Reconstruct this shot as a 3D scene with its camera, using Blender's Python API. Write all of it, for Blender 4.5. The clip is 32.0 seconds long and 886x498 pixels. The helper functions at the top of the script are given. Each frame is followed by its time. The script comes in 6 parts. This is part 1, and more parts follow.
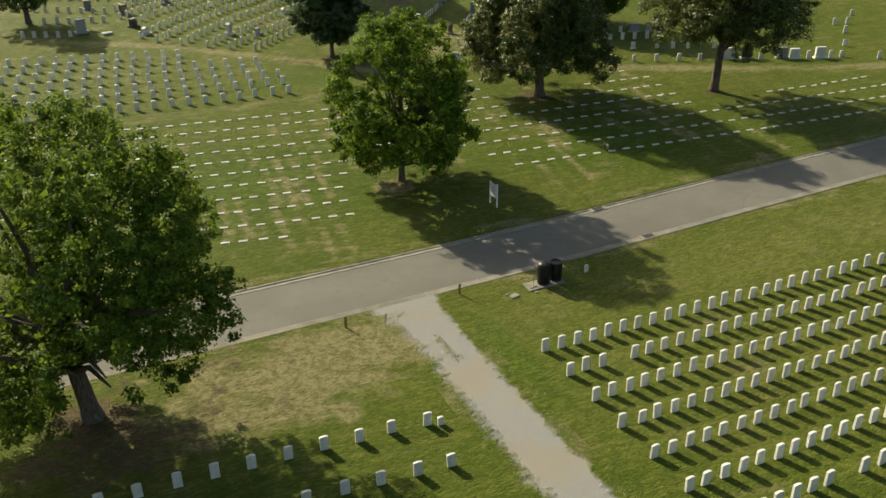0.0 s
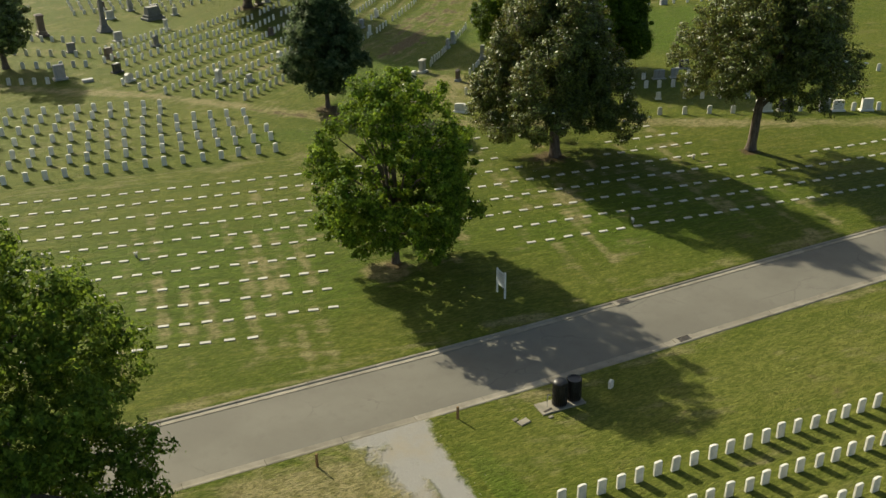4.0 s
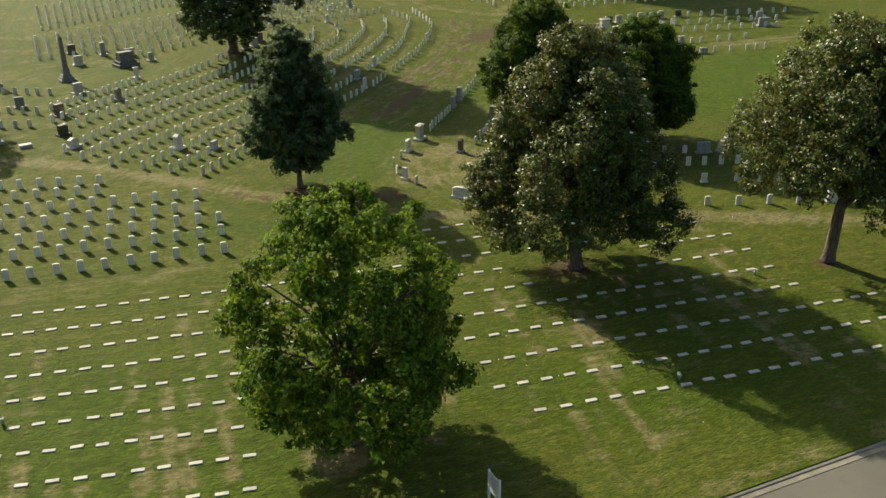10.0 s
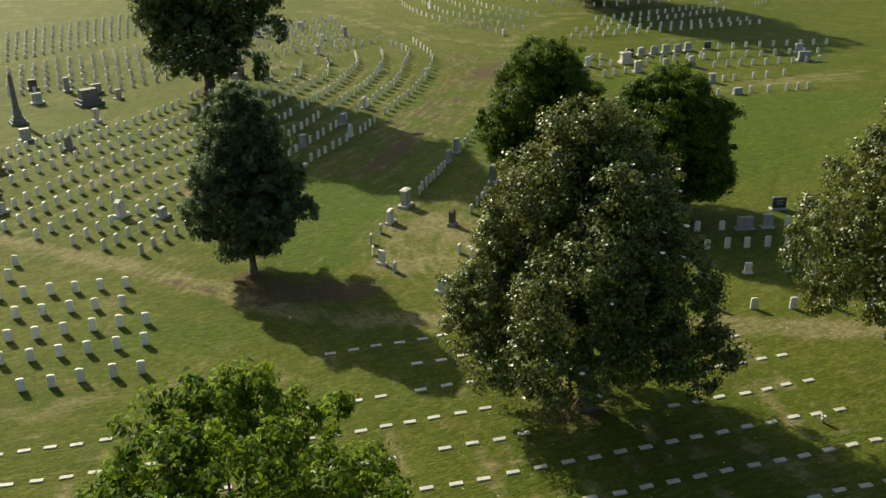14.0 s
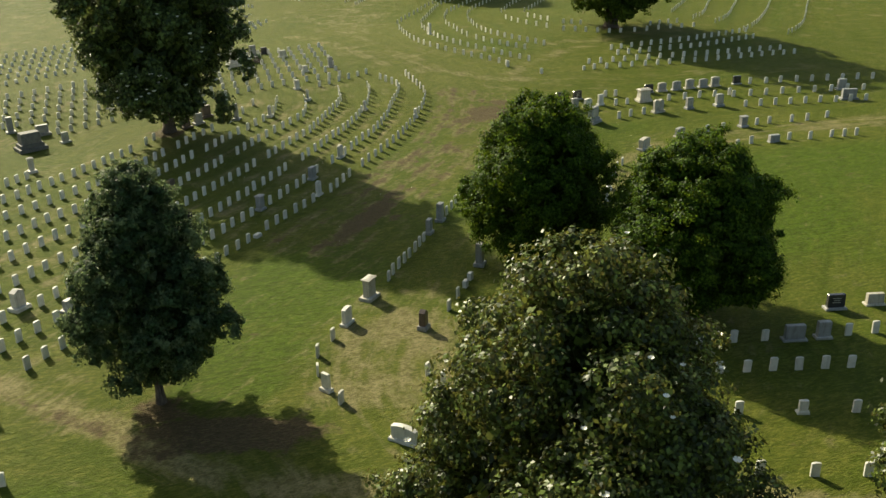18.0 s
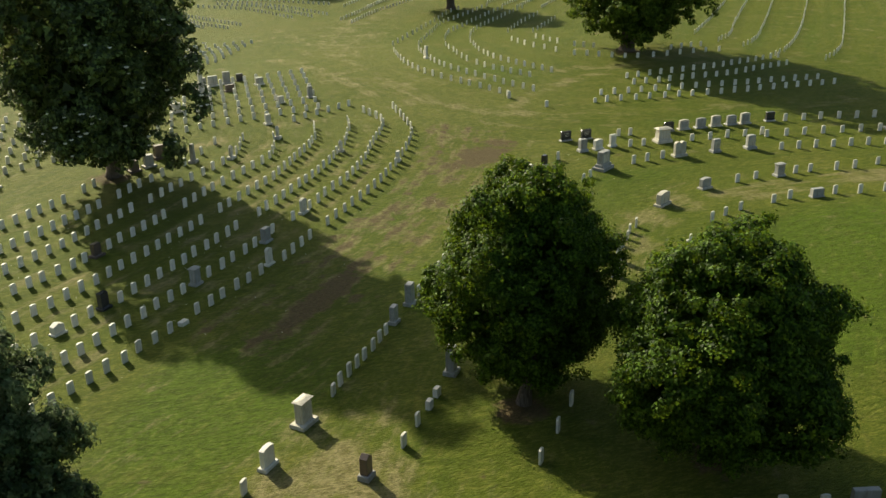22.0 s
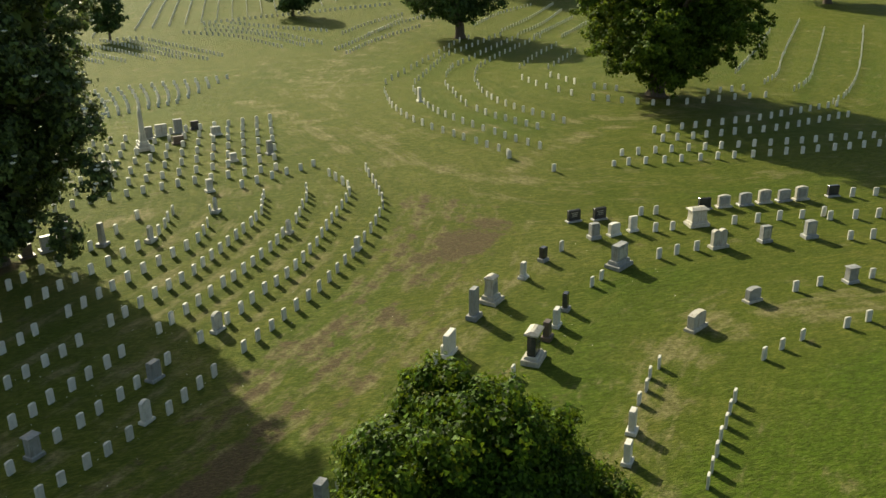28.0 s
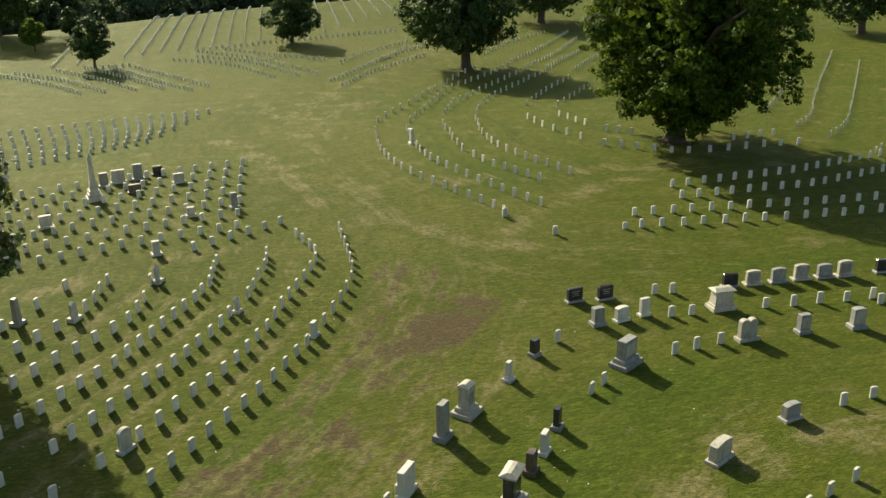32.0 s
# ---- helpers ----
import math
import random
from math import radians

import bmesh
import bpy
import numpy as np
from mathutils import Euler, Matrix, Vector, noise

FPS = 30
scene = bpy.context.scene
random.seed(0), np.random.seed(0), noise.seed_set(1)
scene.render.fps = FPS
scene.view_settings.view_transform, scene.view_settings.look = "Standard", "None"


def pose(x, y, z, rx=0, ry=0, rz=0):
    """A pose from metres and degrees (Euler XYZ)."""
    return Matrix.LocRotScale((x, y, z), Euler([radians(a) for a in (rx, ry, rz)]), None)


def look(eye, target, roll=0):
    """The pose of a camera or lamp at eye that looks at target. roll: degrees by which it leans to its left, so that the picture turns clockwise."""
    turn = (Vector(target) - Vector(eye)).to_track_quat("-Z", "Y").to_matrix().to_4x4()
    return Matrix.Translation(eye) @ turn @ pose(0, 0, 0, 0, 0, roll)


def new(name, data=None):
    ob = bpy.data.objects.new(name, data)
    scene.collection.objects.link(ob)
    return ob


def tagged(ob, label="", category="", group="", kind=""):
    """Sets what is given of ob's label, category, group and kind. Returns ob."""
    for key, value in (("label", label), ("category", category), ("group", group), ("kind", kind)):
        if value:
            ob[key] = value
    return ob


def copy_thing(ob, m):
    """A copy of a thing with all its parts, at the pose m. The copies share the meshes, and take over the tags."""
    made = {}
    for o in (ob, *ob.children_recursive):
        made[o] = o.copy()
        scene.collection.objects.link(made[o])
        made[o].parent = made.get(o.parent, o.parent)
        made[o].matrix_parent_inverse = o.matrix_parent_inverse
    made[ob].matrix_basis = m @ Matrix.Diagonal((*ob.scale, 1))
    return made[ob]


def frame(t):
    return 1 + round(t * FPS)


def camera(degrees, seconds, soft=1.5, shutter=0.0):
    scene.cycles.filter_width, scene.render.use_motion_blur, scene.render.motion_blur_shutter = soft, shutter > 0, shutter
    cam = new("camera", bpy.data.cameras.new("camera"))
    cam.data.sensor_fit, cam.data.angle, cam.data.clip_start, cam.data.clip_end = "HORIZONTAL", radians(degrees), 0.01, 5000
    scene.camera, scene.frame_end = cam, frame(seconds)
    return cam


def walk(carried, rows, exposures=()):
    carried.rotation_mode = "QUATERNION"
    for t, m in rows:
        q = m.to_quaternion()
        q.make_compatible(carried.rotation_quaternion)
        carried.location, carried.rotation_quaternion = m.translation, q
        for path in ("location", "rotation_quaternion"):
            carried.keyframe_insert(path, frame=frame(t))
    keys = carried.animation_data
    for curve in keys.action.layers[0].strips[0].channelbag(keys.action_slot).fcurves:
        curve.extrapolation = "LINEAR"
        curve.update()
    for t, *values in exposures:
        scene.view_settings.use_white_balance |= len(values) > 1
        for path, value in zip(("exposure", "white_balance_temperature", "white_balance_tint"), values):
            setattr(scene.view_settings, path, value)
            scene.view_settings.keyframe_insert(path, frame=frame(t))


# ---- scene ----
cam = camera(51.6, 32.0)
METRES, EYE, TILT, LEAN, TURN = 85.0, 21.78, 0.0, 0.0, -26.4
ROWS = [
    (0.0, 0.0, 0.0, 0.0, -0.35, -27.73, 0.67),
    (0.5, 0.0009, 0.0104, -0.0003, -0.27, -27.39, 0.72),
    (1.0, 0.0019, 0.0213, -0.0008, -0.16, -27.09, 0.78),
    (1.5, 0.003, 0.0329, -0.0011, -0.06, -26.9, 0.82),
    (2.0, 0.0043, 0.0449, -0.0013, 0.07, -26.76, 0.86),
    (2.5, 0.0057, 0.0573, -0.0018, 0.2, -26.61, 0.89),
    (3.0, 0.007, 0.0701, -0.0022, 0.32, -26.47, 0.91),
    (3.5, 0.0085, 0.0831, -0.0026, 0.46, -26.33, 0.93),
    (4.0, 0.0099, 0.0964, -0.0031, 0.6, -26.18, 0.92),
    (4.5, 0.0114, 0.11, -0.0037, 0.74, -26.03, 0.91),
    (6.5, 0.0179, 0.1647, -0.0058, 1.27, -25.55, 0.93),
    (7.0, 0.0199, 0.1787, -0.0066, 1.41, -25.43, 0.95),
    (7.5, 0.0217, 0.1926, -0.0075, 1.53, -25.29, 0.96),
    (8.0, 0.0232, 0.2069, -0.0084, 1.66, -25.14, 0.96),
    (8.5, 0.0248, 0.2215, -0.0092, 1.8, -25.03, 0.96),
    (9.0, 0.026, 0.236, -0.0099, 1.94, -24.88, 0.94),
    (9.5, 0.0273, 0.251, -0.0106, 2.08, -24.75, 0.9),
    (10.0, 0.0291, 0.2664, -0.0111, 2.24, -24.65, 0.87),
    (10.5, 0.0307, 0.2823, -0.0114, 2.38, -24.57, 0.87),
    (11.0, 0.0325, 0.2991, -0.0117, 2.53, -24.48, 0.9),
    (11.5, 0.0344, 0.3163, -0.0119, 2.69, -24.39, 0.9),
    (12.0, 0.0362, 0.3343, -0.0122, 2.85, -24.3, 0.89),
    (12.5, 0.0382, 0.3523, -0.0122, 2.99, -24.22, 0.88),
    (13.0, 0.0404, 0.3701, -0.0118, 3.15, -24.14, 0.89),
    (13.5, 0.0425, 0.3882, -0.0121, 3.29, -24.03, 0.91),
    (14.0, 0.045, 0.4063, -0.0123, 3.47, -23.93, 0.91),
    (14.5, 0.0475, 0.4244, -0.0124, 3.61, -23.88, 0.92),
    (16.5, 0.0566, 0.4966, -0.0133, 4.18, -23.54, 0.97),
    (17.0, 0.0588, 0.5147, -0.0134, 4.32, -23.46, 0.98),
    (17.5, 0.0611, 0.533, -0.0142, 4.48, -23.38, 1.01),
    (18.0, 0.0636, 0.551, -0.0146, 4.64, -23.3, 1.02),
    (18.5, 0.066, 0.5689, -0.015, 4.8, -23.22, 1.04),
    (19.0, 0.0684, 0.5867, -0.0155, 4.95, -23.14, 1.07),
    (19.5, 0.0706, 0.6042, -0.016, 5.11, -23.08, 1.05),
    (20.0, 0.0729, 0.6218, -0.0169, 5.27, -23.01, 1.03),
    (20.5, 0.0751, 0.6374, -0.0175, 5.42, -22.95, 1.05),
    (21.0, 0.0776, 0.6555, -0.0181, 5.6, -22.89, 1.07),
    (21.5, 0.0795, 0.6708, -0.019, 5.73, -22.83, 1.05),
    (22.0, 0.0813, 0.6887, -0.02, 5.89, -22.74, 1.05),
    (22.5, 0.0828, 0.7032, -0.0205, 6.03, -22.67, 1.06),
    (23.0, 0.0848, 0.7208, -0.0211, 6.19, -22.58, 1.03),
    (23.5, 0.0868, 0.7354, -0.0213, 6.34, -22.52, 1.01),
    (24.0, 0.089, 0.7528, -0.022, 6.51, -22.44, 1.03),
    (24.5, 0.0907, 0.7676, -0.0224, 6.67, -22.39, 1.02),
    (25.0, 0.0926, 0.785, -0.0225, 6.87, -22.31, 1.01),
    (25.5, 0.0942, 0.7998, -0.0227, 7.03, -22.24, 1.0),
    (27.5, 0.1009, 0.8631, -0.0242, 7.79, -21.97, 0.93),
    (28.0, 0.1025, 0.8799, -0.0239, 8.0, -21.87, 0.9),
    (28.5, 0.1039, 0.894, -0.0238, 8.17, -21.77, 0.88),
    (29.0, 0.1059, 0.9104, -0.0238, 8.39, -21.62, 0.86),
    (29.5, 0.1072, 0.9239, -0.0239, 8.54, -21.49, 0.83),
    (30.0, 0.1091, 0.9394, -0.0244, 8.74, -21.32, 0.82),
    (30.5, 0.1103, 0.9521, -0.0247, 8.91, -21.17, 0.78),
    (31.0, 0.1121, 0.9667, -0.0248, 9.1, -20.99, 0.77),
    (31.5, 0.113, 0.9788, -0.0249, 9.26, -20.85, 0.73),
    (32.0, 0.1135, 0.9929, -0.0247, 9.44, -20.7, 0.63),
]
walk(cam, [(t, pose(0, 0, EYE, TILT, LEAN, TURN) @ pose(METRES * x, METRES * y, METRES * z, 90 + pitch, roll, yaw)) for t, x, y, z, yaw, pitch, roll in ROWS], exposures=[(0.0, 1.28, 6750.0, 2.5), (4.0, 1.28, 6750.0, 2.5), (8.0, 1.24, 6700.0, 2.5), (13.0, 1.26, 6700.0, 2.3), (18.0, 1.29, 6950.0, 0.5), (25.0, 1.29, 6950.0, 0.2), (29.0, 1.24, 6950.0, 0.0), (32.0, 1.24, 6950.0, 0.0)])

# ---- light ----
SUN_AZ, SUN_EL = radians(-17.0), radians(30.5)   # azimuth from +y towards +x
world = bpy.data.worlds.new("sky")
scene.world = world
world.use_nodes = True
wn = world.node_tree
sky = wn.nodes.new("ShaderNodeTexSky")
sky.sky_type, sky.sun_disc = "NISHITA", False
sky.sun_elevation, sky.sun_rotation = SUN_EL, SUN_AZ
sky.air_density, sky.dust_density = 1.2, 3.0
wn.links.new(sky.outputs[0], wn.nodes["Background"].inputs[0])
wn.nodes["Background"].inputs[1].default_value = 0.063
sun = new("sun", bpy.data.lights.new("sun", "SUN"))
sun.data.energy, sun.data.angle, sun.data.color = 3.7, radians(0.6), (1.0, 0.9, 0.72)
to_sun = Vector((math.sin(SUN_AZ) * math.cos(SUN_EL), math.cos(SUN_AZ) * math.cos(SUN_EL), math.sin(SUN_EL)))
sun.matrix_world = look(to_sun * 100, (0, 0, 0))


# ---- materials ----
class Nodes:
    """Small helper round one node material."""
    def __init__(self, name):
        self.mat = bpy.data.materials.new(name)
        self.mat.use_nodes = True
        self.t = self.mat.node_tree
        self.b = self.t.nodes["Principled BSDF"]
        self.out = self.t.nodes["Material Output"]

    def put(self, socket, value):
        if isinstance(value, bpy.types.NodeSocket):
            self.t.links.new(value, socket)
        else:
            socket.default_value = value

    def coord(self):
        return self.t.nodes.new("ShaderNodeTexCoord").outputs["Object"]

    def where(self):
        return self.t.nodes.new("ShaderNodeNewGeometry").outputs["Position"]

    def noise(self, scale, vec, detail=4.0, rough=0.55):
        n = self.t.nodes.new("ShaderNodeTexNoise")
        n.inputs["Scale"].default_value, n.inputs["Detail"].default_value, n.inputs["Roughness"].default_value = scale, detail, rough
        self.put(n.inputs["Vector"], vec)
        return n.outputs["Fac"]

    def ramp(self, fac, lo, hi, a=0.0, b=1.0):
        n = self.t.nodes.new("ShaderNodeMapRange")
        n.interpolation_type = "SMOOTHSTEP"
        for i, v in enumerate((fac, lo, hi, a, b)):
            self.put(n.inputs[i], v)
        return n.outputs[0]

    def mix(self, fac, a, b):
        n = self.t.nodes.new("ShaderNodeMix")
        n.data_type = "RGBA"
        self.put(n.inputs[0], fac)
        for s, v in ((n.inputs[6], a), (n.inputs[7], b)):
            self.put(s, v if isinstance(v, bpy.types.NodeSocket) else (*v, 1.0))
        return n.outputs[2]

    def math(self, op, a, b):
        n = self.t.nodes.new("ShaderNodeMath")
        n.operation = op
        self.put(n.inputs[0], a)
        self.put(n.inputs[1], b)
        return n.outputs[0]

    def attr(self, name):
        n = self.t.nodes.new("ShaderNodeAttribute")
        n.attribute_name = name
        return n.outputs["Fac"]

    def island(self):
        return self.t.nodes.new("ShaderNodeNewGeometry").outputs["Random Per Island"]

    def random(self):
        return self.t.nodes.new("ShaderNodeObjectInfo").outputs["Random"]

    def bump(self, height, strength, distance):
        n = self.t.nodes.new("ShaderNodeBump")
        n.inputs["Strength"].default_value, n.inputs["Distance"].default_value = strength, distance
        self.put(n.inputs["Height"], height)
        self.put(self.b.inputs["Normal"], n.outputs[0])

    def done(self, color, rough=0.8, spec=0.3):
        self.put(self.b.inputs["Base Color"], color if isinstance(color, bpy.types.NodeSocket) else (*color, 1.0))
        self.put(self.b.inputs["Roughness"], rough)
        self.b.inputs["Specular IOR Level"].default_value = spec
        return self.mat


def grass_material(name="mown_grass", gravel=False):
    n = Nodes(name)
    p = n.where()
    big, mid, fine, blade = n.noise(0.07, p, 3), n.noise(0.45, p, 5, 0.6), n.noise(3.0, p, 5, 0.68), n.noise(20.0, p, 3, 0.7)
    def combed(turn, sx, sy, scale, detail):
        m = n.t.nodes.new("ShaderNodeMapping")
        m.inputs["Rotation"].default_value, m.inputs["Scale"].default_value = (0, 0, turn), (sx, sy, 1)
        n.put(m.inputs[0], p)
        return n.noise(scale, m.outputs[0], detail, 0.62)
    mow, tuft = combed(0.12, 0.16, 1.5, 1.6, 4), combed(0.08, 0.45, 1.25, 3.6, 5)
    c = n.mix(n.ramp(big, 0.35, 0.65), (0.069, 0.099, 0.009), (0.096, 0.114, 0.015))
    c = n.mix(n.ramp(mid, 0.40, 0.75, 0.0, 0.45), c, (0.150, 0.146, 0.031))
    c = n.mix(n.ramp(n.noise(0.30, p, 6, 0.68), 0.48, 0.72, 0.0, 0.22), c, (0.132, 0.112, 0.030))
    lane = n.t.nodes.new("ShaderNodeCombineXYZ")
    n.put(lane.inputs[0], n.attr("across"))
    n.put(lane.inputs[1], n.math("MULTIPLY", n.noise(0.12, p, 2), 1.6))
    passes = n.noise(1.05, lane.outputs[0], 3, 0.6)
    c = n.mix(n.ramp(passes, 0.50, 0.66, 0.0, 0.55), c, (0.052, 0.080, 0.008))
    c = n.mix(n.ramp(passes, 0.46, 0.32, 0.0, 0.40), c, (0.150, 0.150, 0.036))
    c = n.mix(n.ramp(mow, 0.45, 0.65, 0.0, 0.28), c, (0.056, 0.082, 0.008))
    c = n.mix(n.ramp(tuft, 0.42, 0.62, 0.0, 0.48), c, (0.048, 0.068, 0.007))
    c = n.mix(n.ramp(tuft, 0.50, 0.34, 0.0, 0.30), c, (0.19, 0.185, 0.040))
    grain = combed(0.10, 0.5, 1.3, 9.0, 3)
    lush = n.ramp(n.math("ADD", n.attr("lush"), n.math("MULTIPLY", n.math("SUBTRACT", mid, 0.5), 0.9)), 0.25, 0.75)
    c = n.mix(n.math("MULTIPLY", lush, 0.82), c, n.mix(n.ramp(tuft, 0.35, 0.65), (0.070, 0.124, 0.008), (0.041, 0.069, 0.006)))
    c = n.mix(n.math("MULTIPLY", n.attr("pale"), n.ramp(passes, 0.25, 0.75, 0.55, 0.95)), c, n.mix(n.ramp(tuft, 0.36, 0.64), (0.164, 0.165, 0.044), (0.108, 0.119, 0.025)))
    edge = n.math("MULTIPLY", n.math("SUBTRACT", n.math("ADD", mid, n.noise(1.3, p, 5, 0.7)), 1.0), 1.7)
    axes = n.t.nodes.new("ShaderNodeSeparateXYZ")
    n.put(axes.inputs[0], p)
    trail = n.t.nodes.new("ShaderNodeCombineXYZ")
    n.put(trail.inputs[0], n.attr("across"))
    n.put(trail.inputs[1], n.math("MULTIPLY", n.math("ADD", axes.outputs[0], axes.outputs[1]), 0.16))
    streak = n.noise(1.5, trail.outputs[0], 5, 0.68)
    worn = n.math("MULTIPLY", n.math("SUBTRACT", n.math("ADD", mid, n.math("MULTIPLY", n.math("ADD", streak, streak), 0.62)), 1.12), 1.7)
    c = n.mix(n.ramp(streak, 0.52, 0.66, 0.0, 0.42), c, (0.060, 0.086, 0.009))
    c = n.mix(n.ramp(streak, 0.46, 0.34, 0.0, 0.30), c, (0.165, 0.152, 0.042))
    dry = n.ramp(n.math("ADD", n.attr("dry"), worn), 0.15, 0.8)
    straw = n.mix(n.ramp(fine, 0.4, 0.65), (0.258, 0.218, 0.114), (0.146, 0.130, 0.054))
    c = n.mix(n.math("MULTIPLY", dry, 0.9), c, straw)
    bare = n.ramp(n.math("ADD", n.attr("bare"), edge), 0.3, 0.75)
    soil = n.mix(n.ramp(blade, 0.35, 0.7), (0.070, 0.047, 0.028), (0.145, 0.104, 0.064))
    c = n.mix(bare, c, soil)
    c = n.mix(n.ramp(grain, 0.46, 0.64, 0.0, 0.45), c, (0.034, 0.044, 0.008))
    c = n.mix(n.ramp(grain, 0.46, 0.32, 0.0, 0.35), c, (0.20, 0.20, 0.055))
    c = n.mix(n.ramp(blade, 0.32, 0.72, 0.0, 0.4), c, (0.034, 0.042, 0.010))
    relief = n.math("ADD", n.math("MULTIPLY", tuft, 0.9), n.math("ADD", n.math("MULTIPLY", grain, 1.3), blade))
    if gravel:   # crushed stone showing between the weeds
        stone = n.ramp(n.math("ADD", n.attr("stone"), n.math("MULTIPLY", n.math("SUBTRACT", n.math("ADD", fine, n.noise(1.1, p, 4, 0.6)), 1.0), 1.0)), 0.22, 0.74)
        grit = n.noise(38.0, p, 3, 0.7)
        chips = n.mix(n.ramp(grit, 0.3, 0.7), (0.256, 0.248, 0.228), (0.186, 0.180, 0.164))
        chips = n.mix(n.ramp(mid, 0.42, 0.62, 0.0, 0.7), chips, (0.236, 0.208, 0.155))
        c = n.mix(stone, c, chips)
        relief = n.math("ADD", n.math("MULTIPLY", relief, n.math("SUBTRACT", 1.0, n.math("MULTIPLY", stone, 0.9))), n.math("MULTIPLY", n.math("MULTIPLY", stone, grit), 0.35))
    n.bump(relief, 0.8, 0.09)
    return n.done(c, 0.72, 0.036)


def asphalt_material():
    n = Nodes("worn_asphalt")
    p = n.where()
    big, mid, grit = n.noise(0.25, p, 4), n.noise(1.7, p, 5, 0.65), n.noise(45.0, p, 2)
    c = n.mix(n.ramp(big, 0.35, 0.65), (0.110, 0.102, 0.083), (0.134, 0.125, 0.102))
    c = n.mix(n.ramp(mid, 0.5, 0.75, 0.0, 0.5), c, (0.096, 0.088, 0.074))
    c = n.mix(n.ramp(grit, 0.3, 0.8, 0.0, 0.3), c, (0.07, 0.066, 0.058))
    crack = n.t.nodes.new("ShaderNodeTexVoronoi")
    crack.feature = "DISTANCE_TO_EDGE"
    crack.inputs["Scale"].default_value = 0.24
    warp = n.t.nodes.new("ShaderNodeVectorMath")
    warp.operation = "ADD"
    n.put(warp.inputs[0], p)
    n.put(warp.inputs[1], n.noise(1.2, p, 3))
    n.put(crack.inputs["Vector"], warp.outputs[0])
    c = n.mix(n.math("MULTIPLY", n.ramp(crack.outputs["Distance"], 0.002, 0.009, 0.3, 0.0), n.ramp(big, 0.5, 0.6)), c, (0.05, 0.046, 0.04))
    n.bump(grit, 0.4, 0.01)
    return n.done(c, 0.85, 0.25)


def mineral(name, base, other, scale, grit, rough=0.7, spec=0.3, tone=0.12, bump=0.3, joined=False, streak=0.0):
    """Stone, concrete or gravel: two base tones, stains, grit, and a shift from piece to piece."""
    n = Nodes(name)
    p = n.where()
    a, g = n.noise(scale, p, 5, 0.6), n.noise(grit, p, 3, 0.7)
    c = n.mix(n.ramp(a, 0.35, 0.7), base, other)
    c = n.mix(n.ramp(g, 0.4, 0.8, 0.0, 0.35), c, tuple(v * 0.55 for v in base))
    c = n.mix(n.math("MULTIPLY", n.island() if joined else n.random(), tone * 2), c, tuple(v * 0.6 for v in other))
    if streak:   # brown runs and lichen down the faces
        m = n.t.nodes.new("ShaderNodeMapping")
        m.inputs["Scale"].default_value = (7, 7, 1.1)
        n.put(m.inputs[0], p)
        c = n.mix(n.ramp(n.noise(1.0, m.outputs[0], 5, 0.65), 0.50, 0.68, 0.0, streak), c, (0.125, 0.100, 0.068))
    n.bump(g, bump, 0.01)
    return n.done(c, rough, spec)


def leaf_material(name, dark, light, young, gloss=0.5, glow=0.3, spec=0.2, fresh=0.5):
    n = Nodes(name)
    r = n.island()
    # random leaf tones pushed apart: some sparkle and dark gaps are in the colour
    c = n.mix(n.ramp(r, 0.25, 1.0), tuple(v * 0.85 for v in dark), tuple(v * 1.45 for v in light))
    c = n.mix(n.ramp(n.noise(1.5, n.where(), 4, 0.65), fresh, fresh + 0.22), c, young)
    n.done(c, gloss, spec)
    tr = n.t.nodes.new("ShaderNodeBsdfTranslucent")
    n.put(tr.inputs[0], n.mix(0.5, c, young))
    m = n.t.nodes.new("ShaderNodeMixShader")
    m.inputs[0].default_value = glow
    n.t.links.new(n.b.outputs[0], m.inputs[1])
    n.t.links.new(tr.outputs[0], m.inputs[2])
    n.t.links.new(m.outputs[0], n.out.inputs[0])
    return n.mat


def bark_material():
    n = Nodes("tree_bark")
    p = n.coord()
    m = n.t.nodes.new("ShaderNodeMapping")
    m.inputs["Scale"].default_value = (9, 9, 1.4)
    n.put(m.inputs[0], p)
    a = n.noise(1.6, m.outputs[0], 6, 0.7)
    c = n.mix(n.ramp(a, 0.35, 0.7), (0.06, 0.046, 0.036), (0.17, 0.14, 0.115))
    n.bump(a, 0.8, 0.03)
    return n.done(c, 0.95, 0.1)


GRASS, WEEDY_GRAVEL, ASPHALT, BARK = grass_material(), grass_material("weedy_gravel", True), asphalt_material(), bark_material()
CONCRETE = mineral("kerb_concrete", (0.245, 0.222, 0.176), (0.165, 0.150, 0.118), 1.6, 22, 0.9, 0.15, 0.2)
GRAVEL = mineral("pale_gravel", (0.30, 0.29, 0.265), (0.235, 0.225, 0.195), 0.9, 14, 0.95, 0.1, 0.0, 1.0)
MARBLE = mineral("white_marble", (0.64, 0.615, 0.545), (0.52, 0.50, 0.44), 3.0, 30, 0.55, 0.35, 0.12, streak=0.22)
ROW_MARBLE = mineral("row_marble", (0.70, 0.675, 0.60), (0.60, 0.575, 0.51), 3.0, 30, 0.55, 0.35, 0.14, joined=True)
OLD_MARBLE = mineral("weathered_marble", (0.56, 0.54, 0.48), (0.40, 0.385, 0.34), 2.0, 18, 0.65, 0.3, 0.15, streak=0.4)
FLAT_MARBLE = mineral("dull_marble", (0.47, 0.45, 0.40), (0.36, 0.345, 0.30), 3.0, 20, 0.7, 0.25, 0.2)
ROW_FLATS = mineral("row_dull_marble", (0.48, 0.46, 0.41), (0.37, 0.355, 0.31), 3.0, 20, 0.7, 0.25, 0.2, joined=True)
